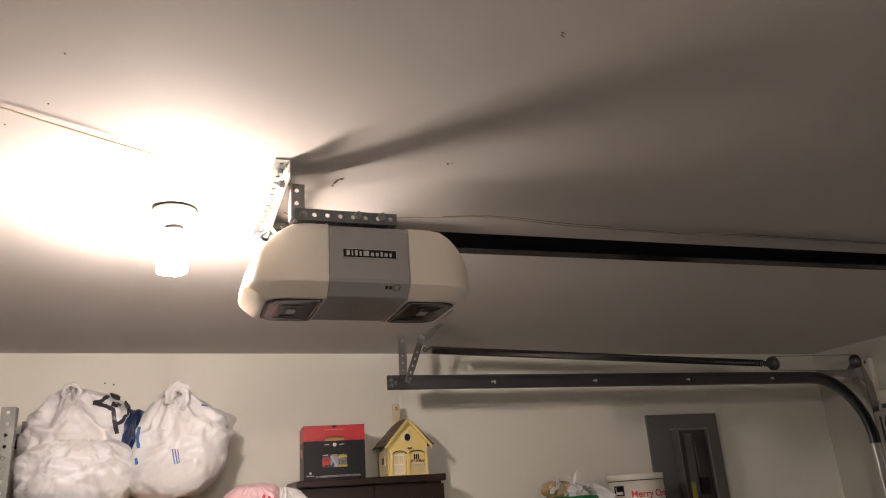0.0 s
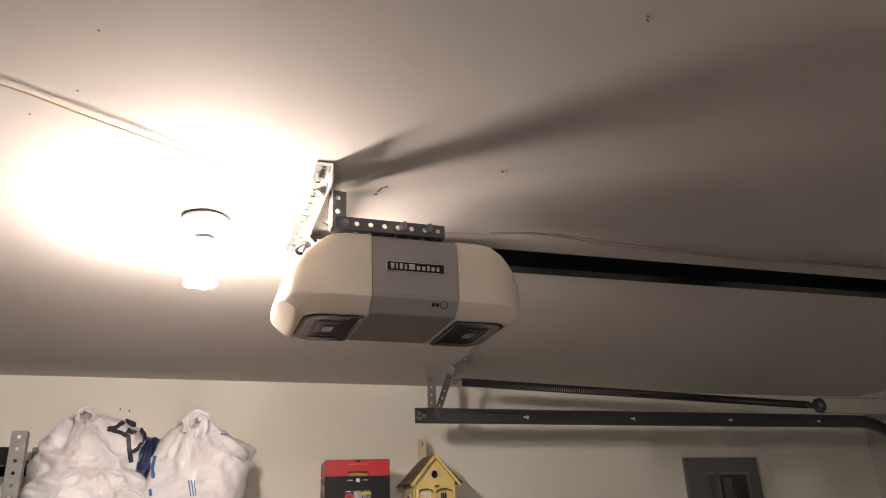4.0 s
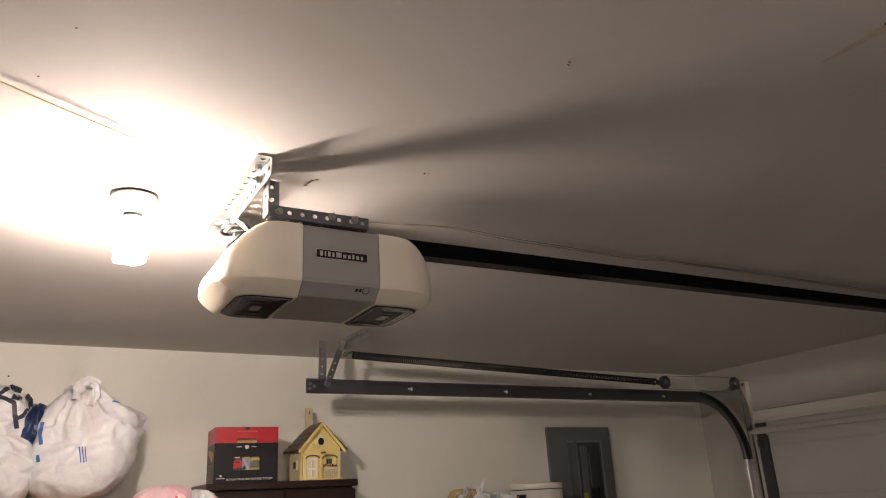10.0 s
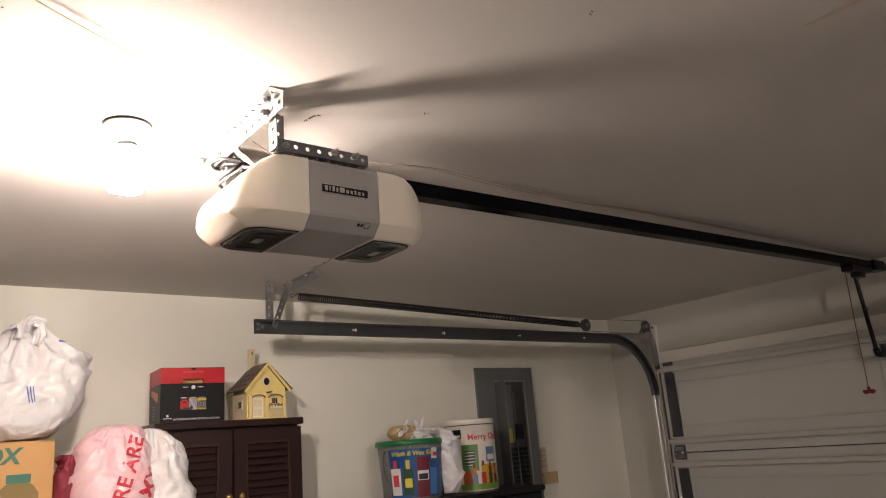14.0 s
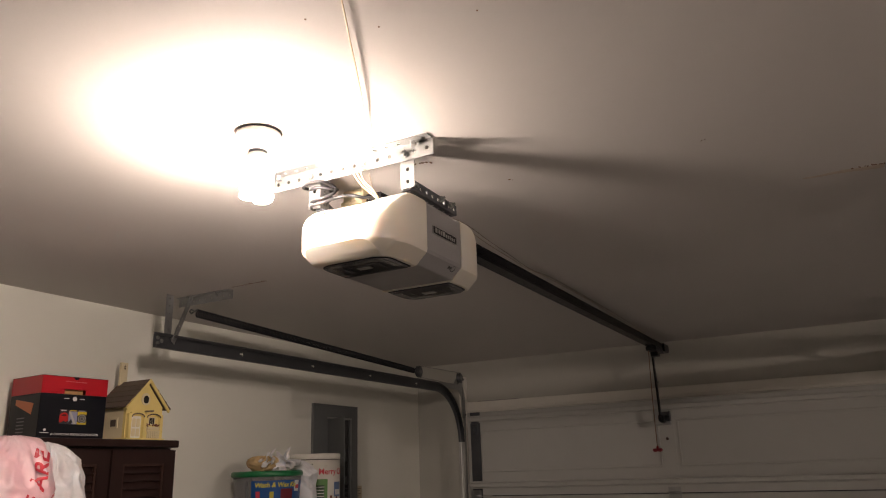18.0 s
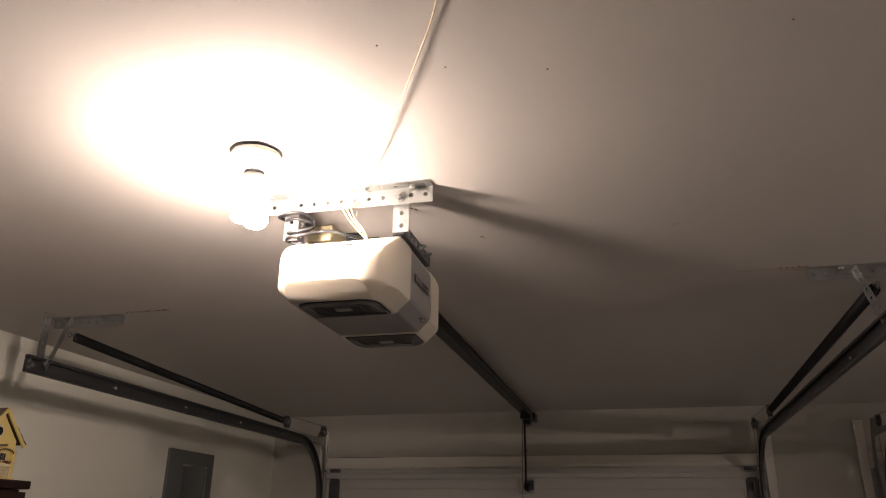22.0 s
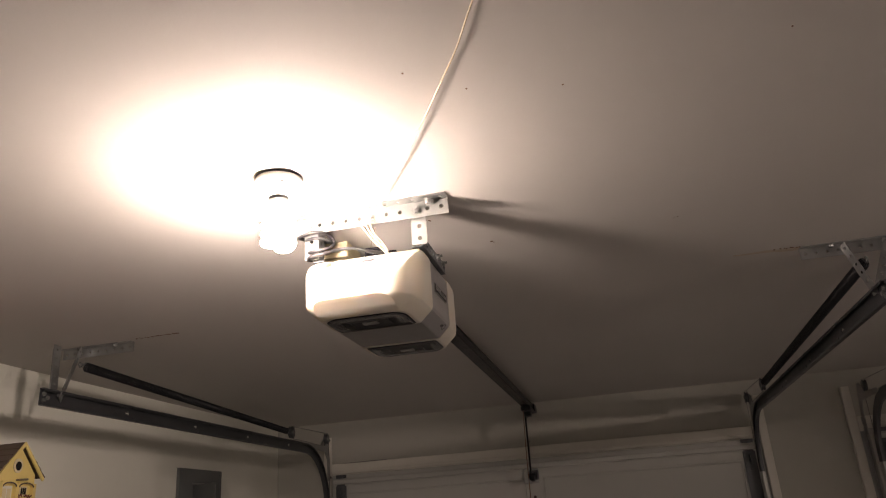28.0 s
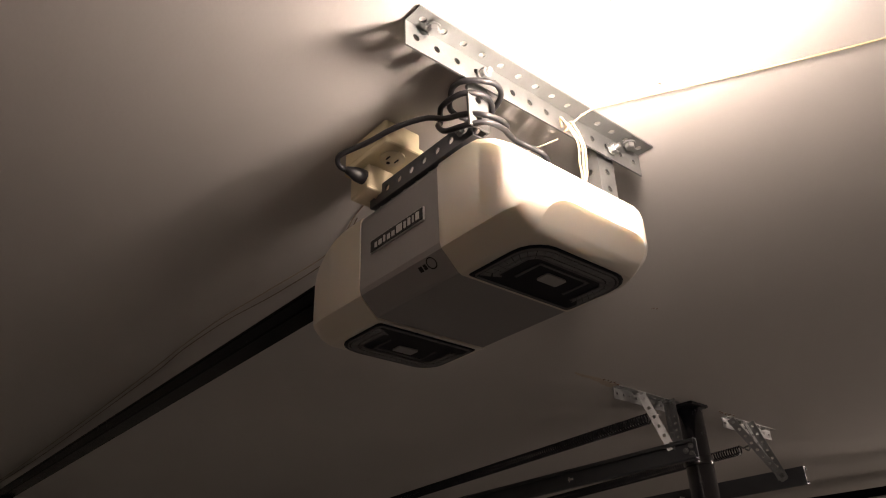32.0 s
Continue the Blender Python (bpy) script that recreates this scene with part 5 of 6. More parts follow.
tied_bag("crumpled plain white bag beside the pink bag",
         [(1.513, 0.71, 0.83, 0.08), (1.58, 0.695, 0.862, 0.1), (1.70, 0.692, 0.864, 0.1), (1.80, 0.692, 0.852, 0.09), (1.86, 0.692, 0.815, 0.07), (1.90, 0.698, 0.765, 0.045), (1.915, 0.705, 0.74, 0.02)], 2.975, 13.0, M["bag_white"])
tied_bag("dark red cloth showing inside a plastic bag",
         [(1.513, 0.465, 0.52, 0.04), (1.65, 0.458, 0.53, 0.06), (1.78, 0.468, 0.535, 0.06), (1.84, 0.48, 0.53, 0.04), (1.85, 0.49, 0.52, 0.02)], 2.975, 15.0, plain("maroon_cloth", (0.20, 0.02, 0.035), 0.7))
for words, size, x, z, turn in (("RE ARE", 0.060, 0.640, 1.800, 72), ("MY", 0.060, 0.703, 1.752, 66)):
    ob = letters("lettering", words, size, Matrix.Identity(4), M["ink_red"], pink, extrude=0.0, bold=0.0012)
    ob.data.transform(Matrix.Translation((x, 2.6, z)) @ FACE_S @ Matrix.Rotation(radians(turn), 4, "Z") @ Matrix.Shear("XY", 4, (0.12, 0.0)))
    press(ob.data, pink_tree, 0.0035)

# steel rack at the end of the wall
rack = empty("storage_rack", "grey punched steel rack with a dark shelf beam", "rack")
for x, y in ((-0.10, 2.93), (-0.10, 3.29), (-1.05, 2.93), (-1.05, 3.29)):
    punched_angle("upright", (x + 0.02, y, 0.0), (x + 0.02, y, 2.192), (-1, 0, 0), (0, 1 if y < 3.1 else -1, 0), rack, M["galv"], width=0.040, pitch=0.033, hole=0.0055)
for z in (2.10, 1.58, 1.0, 0.4):
    for y in (2.936, 3.27):
        bm = bm_new()
        box(bm, -1.06, -0.118, y, y + 0.018, z, z + 0.048)
        bevel(bm, 0.003, 1)
        part("beam", bm, M["black_paint"], rack)
    boxed("shelf_board", -1.055, -0.122, 2.956, 3.268, z + 0.028, z + 0.042, plain("grey_board", (0.25, 0.22, 0.18), 0.7), rack)
tied_bag("clear plastic bag of odds and ends on the rack", profile_of((-0.27, 3.09, 1.848), (0.125, 0.11, 0.225)), 3.09, 21.0, M["bag_clear"])
tied_bag("clear plastic bag of odds and ends on the rack", profile_of((-0.55, 3.09, 1.828), (0.14, 0.11, 0.205)), 3.09, 22.0, M["bag_clear"])

# louvred cabinet
cab = empty("louvred_cabinet", "dark brown cabinet with two louvred doors", "cabinet")
CX0, CX1, CY0, CZ = 0.79, 1.335, 3.105, 1.938
boxed("carcass", CX0 + 0.006, CX1 - 0.006, CY0 + 0.024, WALL_Y - 0.004, 0.0, CZ - 0.026, M["dark_wood"], cab)
boxed("top_board", CX0 - 0.006, CX1 + 0.006, CY0 - 0.006, WALL_Y - 0.004, CZ - 0.025, CZ, M["dark_wood"], cab, round_by=0.004)
slat_me = None
for k in range(2):
    x0 = CX0 + 0.004 + k * (CX1 - CX0) / 2
    x1 = x0 + (CX1 - CX0) / 2 - 0.008
    for zb, zt in ((1.02, CZ - 0.034), (0.08, 1.0)):
        bm = bm_new()
        w = 0.046
        box(bm, x0, x0 + w, CY0, CY0 + 0.022, zb, zt)
        box(bm, x1 - w, x1, CY0, CY0 + 0.022, zb, zt)
        box(bm, x0 + w, x1 - w, CY0, CY0 + 0.022, zb, zb + w)
        box(bm, x0 + w, x1 - w, CY0, CY0 + 0.022, zt - w, zt)
        leaf = part("door", bm, M["dark_wood"], cab)
        bm = bm_new()
        e = 0.007
        for a0, a1, b0, b1 in ((x0 + w, x0 + w + e, zb + w, zt - w), (x1 - w - e, x1 - w, zb + w, zt - w), (x0 + w + e, x1 - w - e, zb + w, zb + w + e), (x0 + w + e, x1 - w - e, zt - w - e, zt - w)):
            box(bm, a0, a1, CY0 + 0.004, CY0 + 0.020, b0, b1)
        part("bead", bm, plain("worn_brown_edge", (0.045, 0.022, 0.017), 0.36), leaf)
        if slat_me is None:
            bm = bm_new()
            hw = (x1 - x0) / 2 - w - e
            box(bm, -hw, hw, -0.0025, 0.0025, -0.016, 0.016)
            bevel(bm, 0.002, 1)
            slat_me = mesh_from("slat", bm, M["dark_wood"])
        z = zb + w + e + 0.014
        while z < zt - w - e - 0.008:
            shared("slat", slat_me, leaf, Matrix.Translation(((x0 + x1) / 2, CY0 + 0.013, z)) @ Matrix.Rotation(radians(-28), 4, "X"))
            z += 0.026

for x in (CX0 + (CX1 - CX0) / 2 - 0.022, CX0 + (CX1 - CX0) / 2 + 0.026):
    bm = bm_new()
    lathe(bm, [(0.005, 0.0), (0.005, -0.008), (0.011, -0.012), (0.012, -0.017), (0.008, -0.022), (0.002, -0.0235)], (x, CY0 - 0.0005, 1.674), 20, "y")
    part("knob", bm, plain("aged_brass", (0.55, 0.38, 0.14), 0.3, metal=0.9), cab, "small round brass knob")

# red and black retail box
rb = empty("retail_box", "red and black cardboard retail box with a hand slot", "box", (0.928, 3.135, CZ))
rb.rotation_euler = (0, 0, radians(-4.5))
rb.scale = (1.0, 1.0, 0.97)
W, D, H = 0.112, 0.17, 0.197
bm = bm_new()
box(bm, -W, W, 0.0, D, 0.001, 0.141)
bevel(bm, 0.0015, 1)
part("lower_panel", bm, M["black_card"], rb)
slot_x, slot_z0, slot_z1 = 0.036, 0.141, 0.157
bm = bm_new()
for x0, x1, z0, z1 in ((-W, -slot_x, 0.1412, H), (slot_x, W, 0.1412, H), (-slot_x, slot_x, slot_z1, H)):
    box(bm, x0, x1, 0.0, 0.003, z0, z1)
box(bm, -W, -W + 0.003, 0.003, D, 0.1412, H)
box(bm, W - 0.003, W, 0.003, D, 0.1412, H)
box(bm, -W, W, D - 0.003, D, 0.1412, H)
part("upper_panel", bm, M["red_card"], rb, "bright red upper panel")
bm = bm_new()
box(bm, -W, W, -0.0005, D, H, H + 0.0015)
part("top_flap", bm, M["black_card"], rb)
boxed("slot_lining", -slot_x - 0.002, slot_x + 0.002, 0.020, 0.023, 0.141, 0.160, CARD, rb)
bm = bm_new()
prism(bm, [(0.009 * math.cos(math.pi * k / 10), H - 0.0085 * math.sin(math.pi * k / 10)) for k in range(11)], -0.0012, -0.0003)
part("thumb_notch", bm, M["black_card"], rb)
letters("printed_line", "AUTOMOTIVE PROTECTION SYSTEM", 0.0098, facing_south(0.012, -0.0012, 0.0125), plain("white_ink", (0.7, 0.7, 0.68)), rb)
bars("small_print", [(-0.016 - 0.021, 0, 0.018, 0.0022), (0.016, 0, 0.018, 0.0022)], facing_south(0, -0.0012, 0.126), M["white_ink"], rb)
bars("small_print", [(-0.036 + 0.0105 * k, 0, 0.0085, 0.0022) for k in range(7)], facing_south(0, -0.0012, 0.181), plain("pale_red_ink", (0.6, 0.2, 0.2)), rb)
bm = bm_new()
lathe(bm, [(0.0075, -0.0016), (0.0075, -0.0004)], (0, 0, 0.1265), 8, "y")
part("emblem", bm, M["white_ink"], rb)
bm = bm_new()
lathe(bm, [(0.0045, -0.0016), (0.0045, -0.0004)], (-W + 0.024, 0, 0.026), 6, "y")
box(bm, -W + 0.010, -W + 0.038, -0.0014, -0.0004, 0.016, 0.018)
part("emblem", bm, M["white_ink"], rb)
photo = boxed("photo", -0.045, 0.045, -0.0014, -0.0004, 0.045, 0.091, plain("photo_dark", (0.03, 0.03, 0.035), 0.3), rb, "printed colour photo strip")


def photo_patch(outline, colour, depth):
    bm = bm_new()
    prism(bm, outline, -0.0014 - depth, -0.0010, "xz")
    part("photo_patch", bm, colour, photo)


RED_P, BLUE_P, YEL_P = plain("photo_red", (0.5, 0.02, 0.02), 0.3), plain("photo_blue", (0.28, 0.30, 0.42), 0.3), plain("photo_yellow", (0.60, 0.46, 0.03), 0.3)
SILV_P = plain("photo_silver", (0.45, 0.44, 0.42), 0.3)
photo_patch([(-0.045, 0.050), (-0.045, 0.072), (-0.040, 0.079), (-0.030, 0.082), (-0.021, 0.079), (-0.0165, 0.070), (-0.0165, 0.056), (-0.024, 0.052), (-0.030, 0.056), (-0.037, 0.050)], RED_P, 0.0004)
photo_patch([(-0.041, 0.070), (-0.034, 0.077), (-0.026, 0.077), (-0.022, 0.070)], plain("photo_dark_red", (0.10, 0.01, 0.012), 0.3), 0.0008)
photo_patch([(-0.0155, 0.0455), (-0.0155, 0.086), (0.0135, 0.086), (0.0135, 0.0455)], BLUE_P, 0.0004)
photo_patch([(-0.0155, 0.086), (-0.009, 0.086), (0.011, 0.0455), (0.003, 0.0455)], SILV_P, 0.0008)
photo_patch([(-0.0155, 0.050), (-0.006, 0.062), (-0.001, 0.052), (-0.006, 0.0455), (-0.0155, 0.0455)], M["photo_dark"], 0.0008)
photo_patch([(0.0145, 0.086), (0.045, 0.086), (0.045, 0.076), (0.036, 0.079), (0.024, 0.078), (0.0145, 0.072)], YEL_P, 0.0004)
photo_patch([(0.0145, 0.0455), (0.0145, 0.055), (0.022, 0.050), (0.040, 0.050), (0.045, 0.056), (0.045, 0.0455)], YEL_P, 0.0004)
for x, w, col in ((-0.042, 0.018, M["white_ink"]), (-0.012, 0.022, YEL_P), (0.018, 0.022, BLUE_P)):
    photo_patch([(x, 0.0872), (x, 0.0902), (x + w, 0.0902), (x + w, 0.0872)], col, 0.0006)
bm = bm_new()
for rad in (0.012, 0.006):
    tube(bm, [(0.030 + rad * math.cos(k * math.pi / 10), -0.0018, 0.064 + rad * math.sin(k * math.pi / 10)) for k in range(21)], 0.0011, 5)
part("photo_patch", bm, SILV_P, photo)
bm = bm_new()
prism(bm, [(D * 0.25, 0.075), (D * 0.8, 0.110), (D * 0.8, 0.128), (D * 0.2, 0.110)], -W - 0.0008, -W - 0.0001, "yz")
part("side_print", bm, plain("photo_orange", (0.5, 0.13, 0.03), 0.35), rb)
bm = bm_new()
for k in range(5):
    box(bm, -W - 0.0008, -W - 0.0001, D * 0.45, D * 0.70, 0.02 + 0.011 * k, 0.0235 + 0.011 * k)
part("side_print", bm, plain("grey_ink", (0.12, 0.12, 0.13)), rb)

# yellow wooden bird house
bh = empty("bird_house", "yellow painted wooden bird house with a shingled roof", "bird house", (1.206, 3.135, CZ))
bh.rotation_euler = (0, 0, radians(0.5))
bh.scale = (0.84, 1.0, 1.0)
BW, BD, BZ, APEX = 0.093, 0.125, 0.116, 0.204
bm = bm_new()
prism(bm, [(-BW, 0), (-BW, BZ), (0, APEX), (BW, BZ), (BW, 0)], 0.0, 0.012)
part("front_wall", bm, M["yellow_paint"], bh)
bm = bm_new()
prism(bm, [(-BW, 0), (-BW, BZ), (0, APEX), (BW, BZ), (BW, 0)], BD - 0.01, BD)
part("back_wall", bm, M["yellow_paint"], bh)
for sx in (-1, 1):
    boxed("side_wall", min(sx * BW, sx * (BW - 0.01)), max(sx * BW, sx * (BW - 0.01)), 0.012, BD - 0.01, 0.0, BZ - 0.004, M["cream_paint"], bh)
boxed("floor_board", -BW - 0.004, BW + 0.004, -0.016, BD, -0.0, 0.006, M["yellow_paint"], bh, round_by=0.0015)
# shingled roof: overlapping boards down each slope
slope = math.atan2(APEX - BZ, BW)
length = math.hypot(APEX - BZ, BW) + 0.026
for sx in (-1, 1):
    roof = new("roof")
    roof.parent = bh
    roof.matrix_basis = Matrix.Translation((0, 0, APEX + 0.004)) @ Matrix.Rotation(sx * slope, 4, "Y")
    n = 5
    for k in range(n):
        a0, a1 = length * k / n - (0.004 if k else 0), length * (k + 1) / n + 0.003
        bm = bm_new()
        lo, hi = sorted((sx * a0, sx * a1))
        box(bm, lo, hi, -0.018, BD + 0.010, -0.001, 0.0045, Matrix.Translation((0, 0, 0.0055 * (k + 1) / n - 0.001 + 0.35 * a0 * 0.05)) @ Matrix.Translation((sx * (a0 + a1) / 2, 0, 0)) @ Matrix.Rotation(sx * radians(-7), 4, "Y") @ Matrix.Translation((-sx * (a0 + a1) / 2, 0, 0)))
        bevel(bm, 0.001, 1)
        part("shingle", bm, M["shingle"], roof)
    bm = bm_new()
    lo, hi = sorted((0.0, sx * length))
    box(bm, lo, hi, -0.022, -0.0165, -0.008, 0.002)
    part("barge_board", bm, M["yellow_paint"], roof)
bm = bm_new()
lathe(bm, [(0.0215, -0.004), (0.0215, -0.0005)], (0, 0, 0.140), 28, "y")
coll = part("hole_ring", bm, M["cream_paint"], bh)
bm = bm_new()
lathe(bm, [(0.0135, -0.0052), (0.0135, -0.0038)], (0, 0, 0.139), 24, "y")
part("hole", bm, plain("dark_hole", (0.006, 0.005, 0.005), 0.9), coll)
bm = bm_new()
tube(bm, [(0.002, -0.001, 0.098), (0.004, -0.040, 0.097)], 0.0032, 8)
part("perch", bm, plain("grey_wood", (0.16, 0.13, 0.10), 0.7), bh)
# porch: posts, arches, panelled door, window, flower box and railing
for x in (-0.082, -0.005, 0.080):
    boxed("porch_post", x - 0.007, x + 0.007, -0.014, -0.001, 0.004, 0.088, M["yellow_paint"], bh, round_by=0.001)
for xa, xb in ((-0.075, -0.012), (0.002, 0.073)):
    bm = bm_new()
    c, r = (xa + xb) / 2, (xb - xa) / 2
    arch = [(xa, 0.094), (xb, 0.094)] + [(c + r * math.cos(t), 0.076 + 0.012 * math.sin(t)) for t in [math.pi * k / 8 for k in range(9)]]
    prism(bm, arch, -0.013, -0.003)
    part("arch", bm, M["yellow_paint"], bh)
    bm = bm_new()
    tube(bm, [(c + r * math.cos(t), -0.0145, 0.077 + 0.012 * math.sin(t)) for t in [math.pi * k / 8 for k in range(9)]], 0.002, 5)
    part("arch_line", bm, M["shingle"], bh)
leaf = boxed("front_door", -0.068, -0.018, -0.0035, -0.0005, 0.006, 0.080, M["white_paint"], bh, "small cream panelled door", round_by=0.001)
bm = bm_new()
for x in (-0.062, -0.041):
    for z0, z1 in ((0.012, 0.038), (0.044, 0.072)):
        box(bm, x, x + 0.017, -0.0050, -0.0034, z0, z1)
bevel(bm, 0.0012, 1)
part("door_panels", bm, M["cream_paint"], leaf)
win = boxed("window", 0.022, 0.056, -0.0030, -0.0005, 0.052, 0.080, M["cream_paint"], bh, "little four-pane window")
for x in (0.026, 0.035, 0.044):
    boxed("pane", x, x + 0.0065, -0.0042, -0.0029, 0.056, 0.076, M["dark_hole"], win)
boxed("flower_box", 0.010, 0.070, -0.014, -0.002, 0.036, 0.046, M["cream_paint"], bh)
bm = bm_new()
rnd = random.Random(3)
for k in range(26):
    p = Vector((rnd.uniform(0.010, 0.072), rnd.uniform(-0.015, -0.004), rnd.uniform(0.046, 0.053)))
    tube(bm, [p, p + Vector((rnd.uniform(-0.003, 0.003), rnd.uniform(-0.003, 0.001), 0.004))], [0.0024, 0.0012], 5)
part("flowers", bm, plain("dried_flowers", (0.16, 0.04, 0.03), 0.8), bh, "tiny dried red flowers")
for k in range(7):
    boxed("baluster", 0.012 + k * 0.0095, 0.0165 + k * 0.0095, -0.0125, -0.0075, 0.006, 0.030, M["cream_paint"], bh)
boxed("handrail", 0.006, 0.074, -0.0135, -0.0065, 0.030, 0.034, M["cream_paint"], bh)
bm = bm_new()
box(bm, -0.004, 0.0, 0.035, 0.075, 0.040, 0.075, Matrix.Translation((-BW, 0, 0)))
part("side_window", bm, M["cream_paint"], bh)
bm = bm_new()
box(bm, -0.0055, -0.0038, 0.042, 0.068, 0.046, 0.069, Matrix.Translation((-BW, 0, 0)))
part("side_pane", bm, M["shingle"], bh)
post_b = boxed("hanging_post", -0.020, 0.014, BD - 0.008, BD + 0.004, 0.10, 0.280, M["cream_paint"], bh, "cream back board with hanging holes", round_by=0.002)
bm = bm_new()
for z in (0.258, 0.266):
    tube(bm, [(-0.003, BD - 0.0105, z), (-0.003, BD - 0.0075, z)], 0.003, 8)
part("hanging_hole", bm, M["dark_hole"], post_b)

# black cupboard that carries bucket and tin
cup = empty("black_cupboard", "low-sheen black storage cupboard under a bucket and tin", "cupboard")
boxed("cupboard_body", 1.58, 2.44, 2.97, WALL_Y - 0.006, 0.0, 1.562, M["black_plastic"], cup, round_by=0.006)
boxed("cupboard_top", 1.57, 2.45, 2.955, WALL_Y - 0.004, 1.563, 1.588, M["black_plastic"], cup, round_by=0.006)
TOPZ = 1.5885
# wash bucket
bk = empty("wash_bucket", "clear plastic bucket with a green lid and a blue label", "bucket", (1.842, 3.118, TOPZ))
m, nt, b = node_mat("clear_plastic")
b.inputs["Base Color"].default_value = (0.75, 0.76, 0.76, 1)
b.inputs["Roughness"].default_value = 0.18
b.inputs["Transmission Weight"].default_value = 0.75
b.inputs["IOR"].default_value = 1.2
M["clear_plastic"] = m
bm = bm_new()
lathe(bm, [(0.118, 0.0), (0.122, 0.004), (0.138, 0.218), (0.1365, 0.218), (0.1205, 0.006), (0.10, 0.005)], sides=48)
part("pail", bm, M["clear_plastic"], bk)
bm = bm_new()
lathe(bm, [(0.138, 0.213), (0.1455, 0.214), (0.147, 0.220), (0.146, 0.231), (0.141, 0.235), (0.128, 0.236), (0.126, 0.230), (0.02, 0.230)], sides=56)
part("lid", bm, plain("green_plastic", (0.008, 0.16, 0.055), 0.35), bk, "bright green lid")


def wrap(name, rad_lo, rad_hi, z0, z1, a0, a1, mat, parent, lift=0.001, label=""):
    """A printed patch that follows a tapered round wall; angles in degrees from the side that faces -y."""
    bm = bm_new()
    n = max(2, int(abs(a1 - a0) / 5))
    rows = []
    for k in range(n + 1):
        a = radians(a0 + (a1 - a0) * k / n)
        rows.append([bm.verts.new(((r + lift) * math.sin(a), -(r + lift) * math.cos(a), z)) for r, z in ((rad_lo, z0), (rad_hi, z1))])
    for p, q in zip(rows, rows[1:]):
        f = bm.faces.new((p[0], q[0], q[1], p[1]))
        f.smooth = True
    return part(name, bm, mat, parent, label)


def rad_at(z):
    return 0.122 + 0.016 * (z - 0.004) / 0.214


def on_bucket(name, z0, z1, a0, a1, mat, lift, label=""):
    return wrap(name, rad_at(z0), rad_at(z1), z0, z1, a0, a1, mat, bk, lift, label)


on_bucket("label", 0.012, 0.198, -76, 30, plain("label_blue", (0.006, 0.075, 0.26), 0.35), 0.0015, "glossy blue printed label")
on_bucket("label_bottle", 0.022, 0.125, -74, -55, plain("label_white", (0.7, 0.7, 0.68), 0.4), 0.0025)
on_bucket("label_bottle_cap", 0.125, 0.158, -68, -61, plain("label_pink", (0.6, 0.05, 0.08), 0.4), 0.0027)
on_bucket("label_bottle_mark", 0.055, 0.10, -70, -59, M["label_pink"], 0.0031)
on_bucket("label_bottle", 0.022, 0.122, -51, -32, plain("label_dark_green", (0.01, 0.06, 0.03), 0.4), 0.0025)
on_bucket("label_bottle_cap", 0.122, 0.156, -45, -38, plain("label_yellow", (0.62, 0.52, 0.05), 0.4), 0.0027)
on_bucket("label_bottle_mark", 0.05, 0.085, -48, -35, M["label_yellow"], 0.0031)
on_bucket("label_sponge", 0.010, 0.166, -26, -2, plain("label_maroon", (0.14, 0.015, 0.025), 0.45), 0.0025)
on_bucket("label_band", 0.075, 0.112, -25, -4, M["label_white"], 0.0031)
on_bucket("label_band", 0.078, 0.100, -23, -6, M["ink_black"], 0.0035)
on_bucket("label_patch", 0.016, 0.12, -1, 15, plain("label_light_blue", (0.05, 0.20, 0.50), 0.4), 0.0025)
on_bucket("label_corner", 0.155, 0.197, 2, 15, M["label_white"], 0.0025)
on_bucket("label_corner", 0.165, 0.18, 5, 15, M["label_pink"], 0.0031)
letters("label_title", "Wash & Wax Kit", 0.0255, Matrix.Translation((0, 0, 0.181)) @ Matrix.Rotation(radians(-33), 4, "Z") @ FACE_S, M["label_yellow"], bk, bend=rad_at(0.181) + 0.004, bold=0.0007, slant=0.15)
bm = bm_new()
tube(bm, smooth_path([(-0.140, -0.02, 0.196), (-0.160, -0.035, 0.170), (-0.168, -0.045, 0.130), (-0.160, -0.05, 0.090), (-0.145, -0.045, 0.07)], 6), 0.0025, 6)
part("handle", bm, M["galv_dark"], bk, "thin bent wire handle")
bm = bag_shape(profile_of((0.0, 0.0, 0.105), (0.095, 0.095, 0.096)), 0.0, 31.0, crinkle=0.5)
part("contents", bm, plain("folded_cloth", (0.35, 0.30, 0.27), 0.8), bk)
# things lying on the lid
bm = bag_shape(profile_of((1.80, 3.11, 1.850), (0.052, 0.05, 0.034)), 3.11, 33.0, n_u=60, n_v=36)
thing("crumpled_paper", bm, plain("tan_paper", (0.50, 0.36, 0.18), 0.7), "crumpled tan paper wad on the bucket lid", "paper")
tied_bag("white plastic bag draped over the bucket and hanging down",
         [(1.60, 1.935, 1.995, 0.03), (1.64, 1.930, 2.012, 0.045), (1.72, 1.932, 2.018, 0.05), (1.78, 1.925, 2.005, 0.05), (1.83, 1.905, 1.975, 0.045), (1.855, 1.865, 1.945, 0.04), (1.866, 1.84, 1.91, 0.02)],
         3.02, 35.0, M["bag_white"], ears=(((1.865, 3.03, 1.845), (-1.0, -0.1, 0.25), 0.06), ((1.80, 3.06, 1.855), (-0.7, 0.1, 0.55), 0.045)))

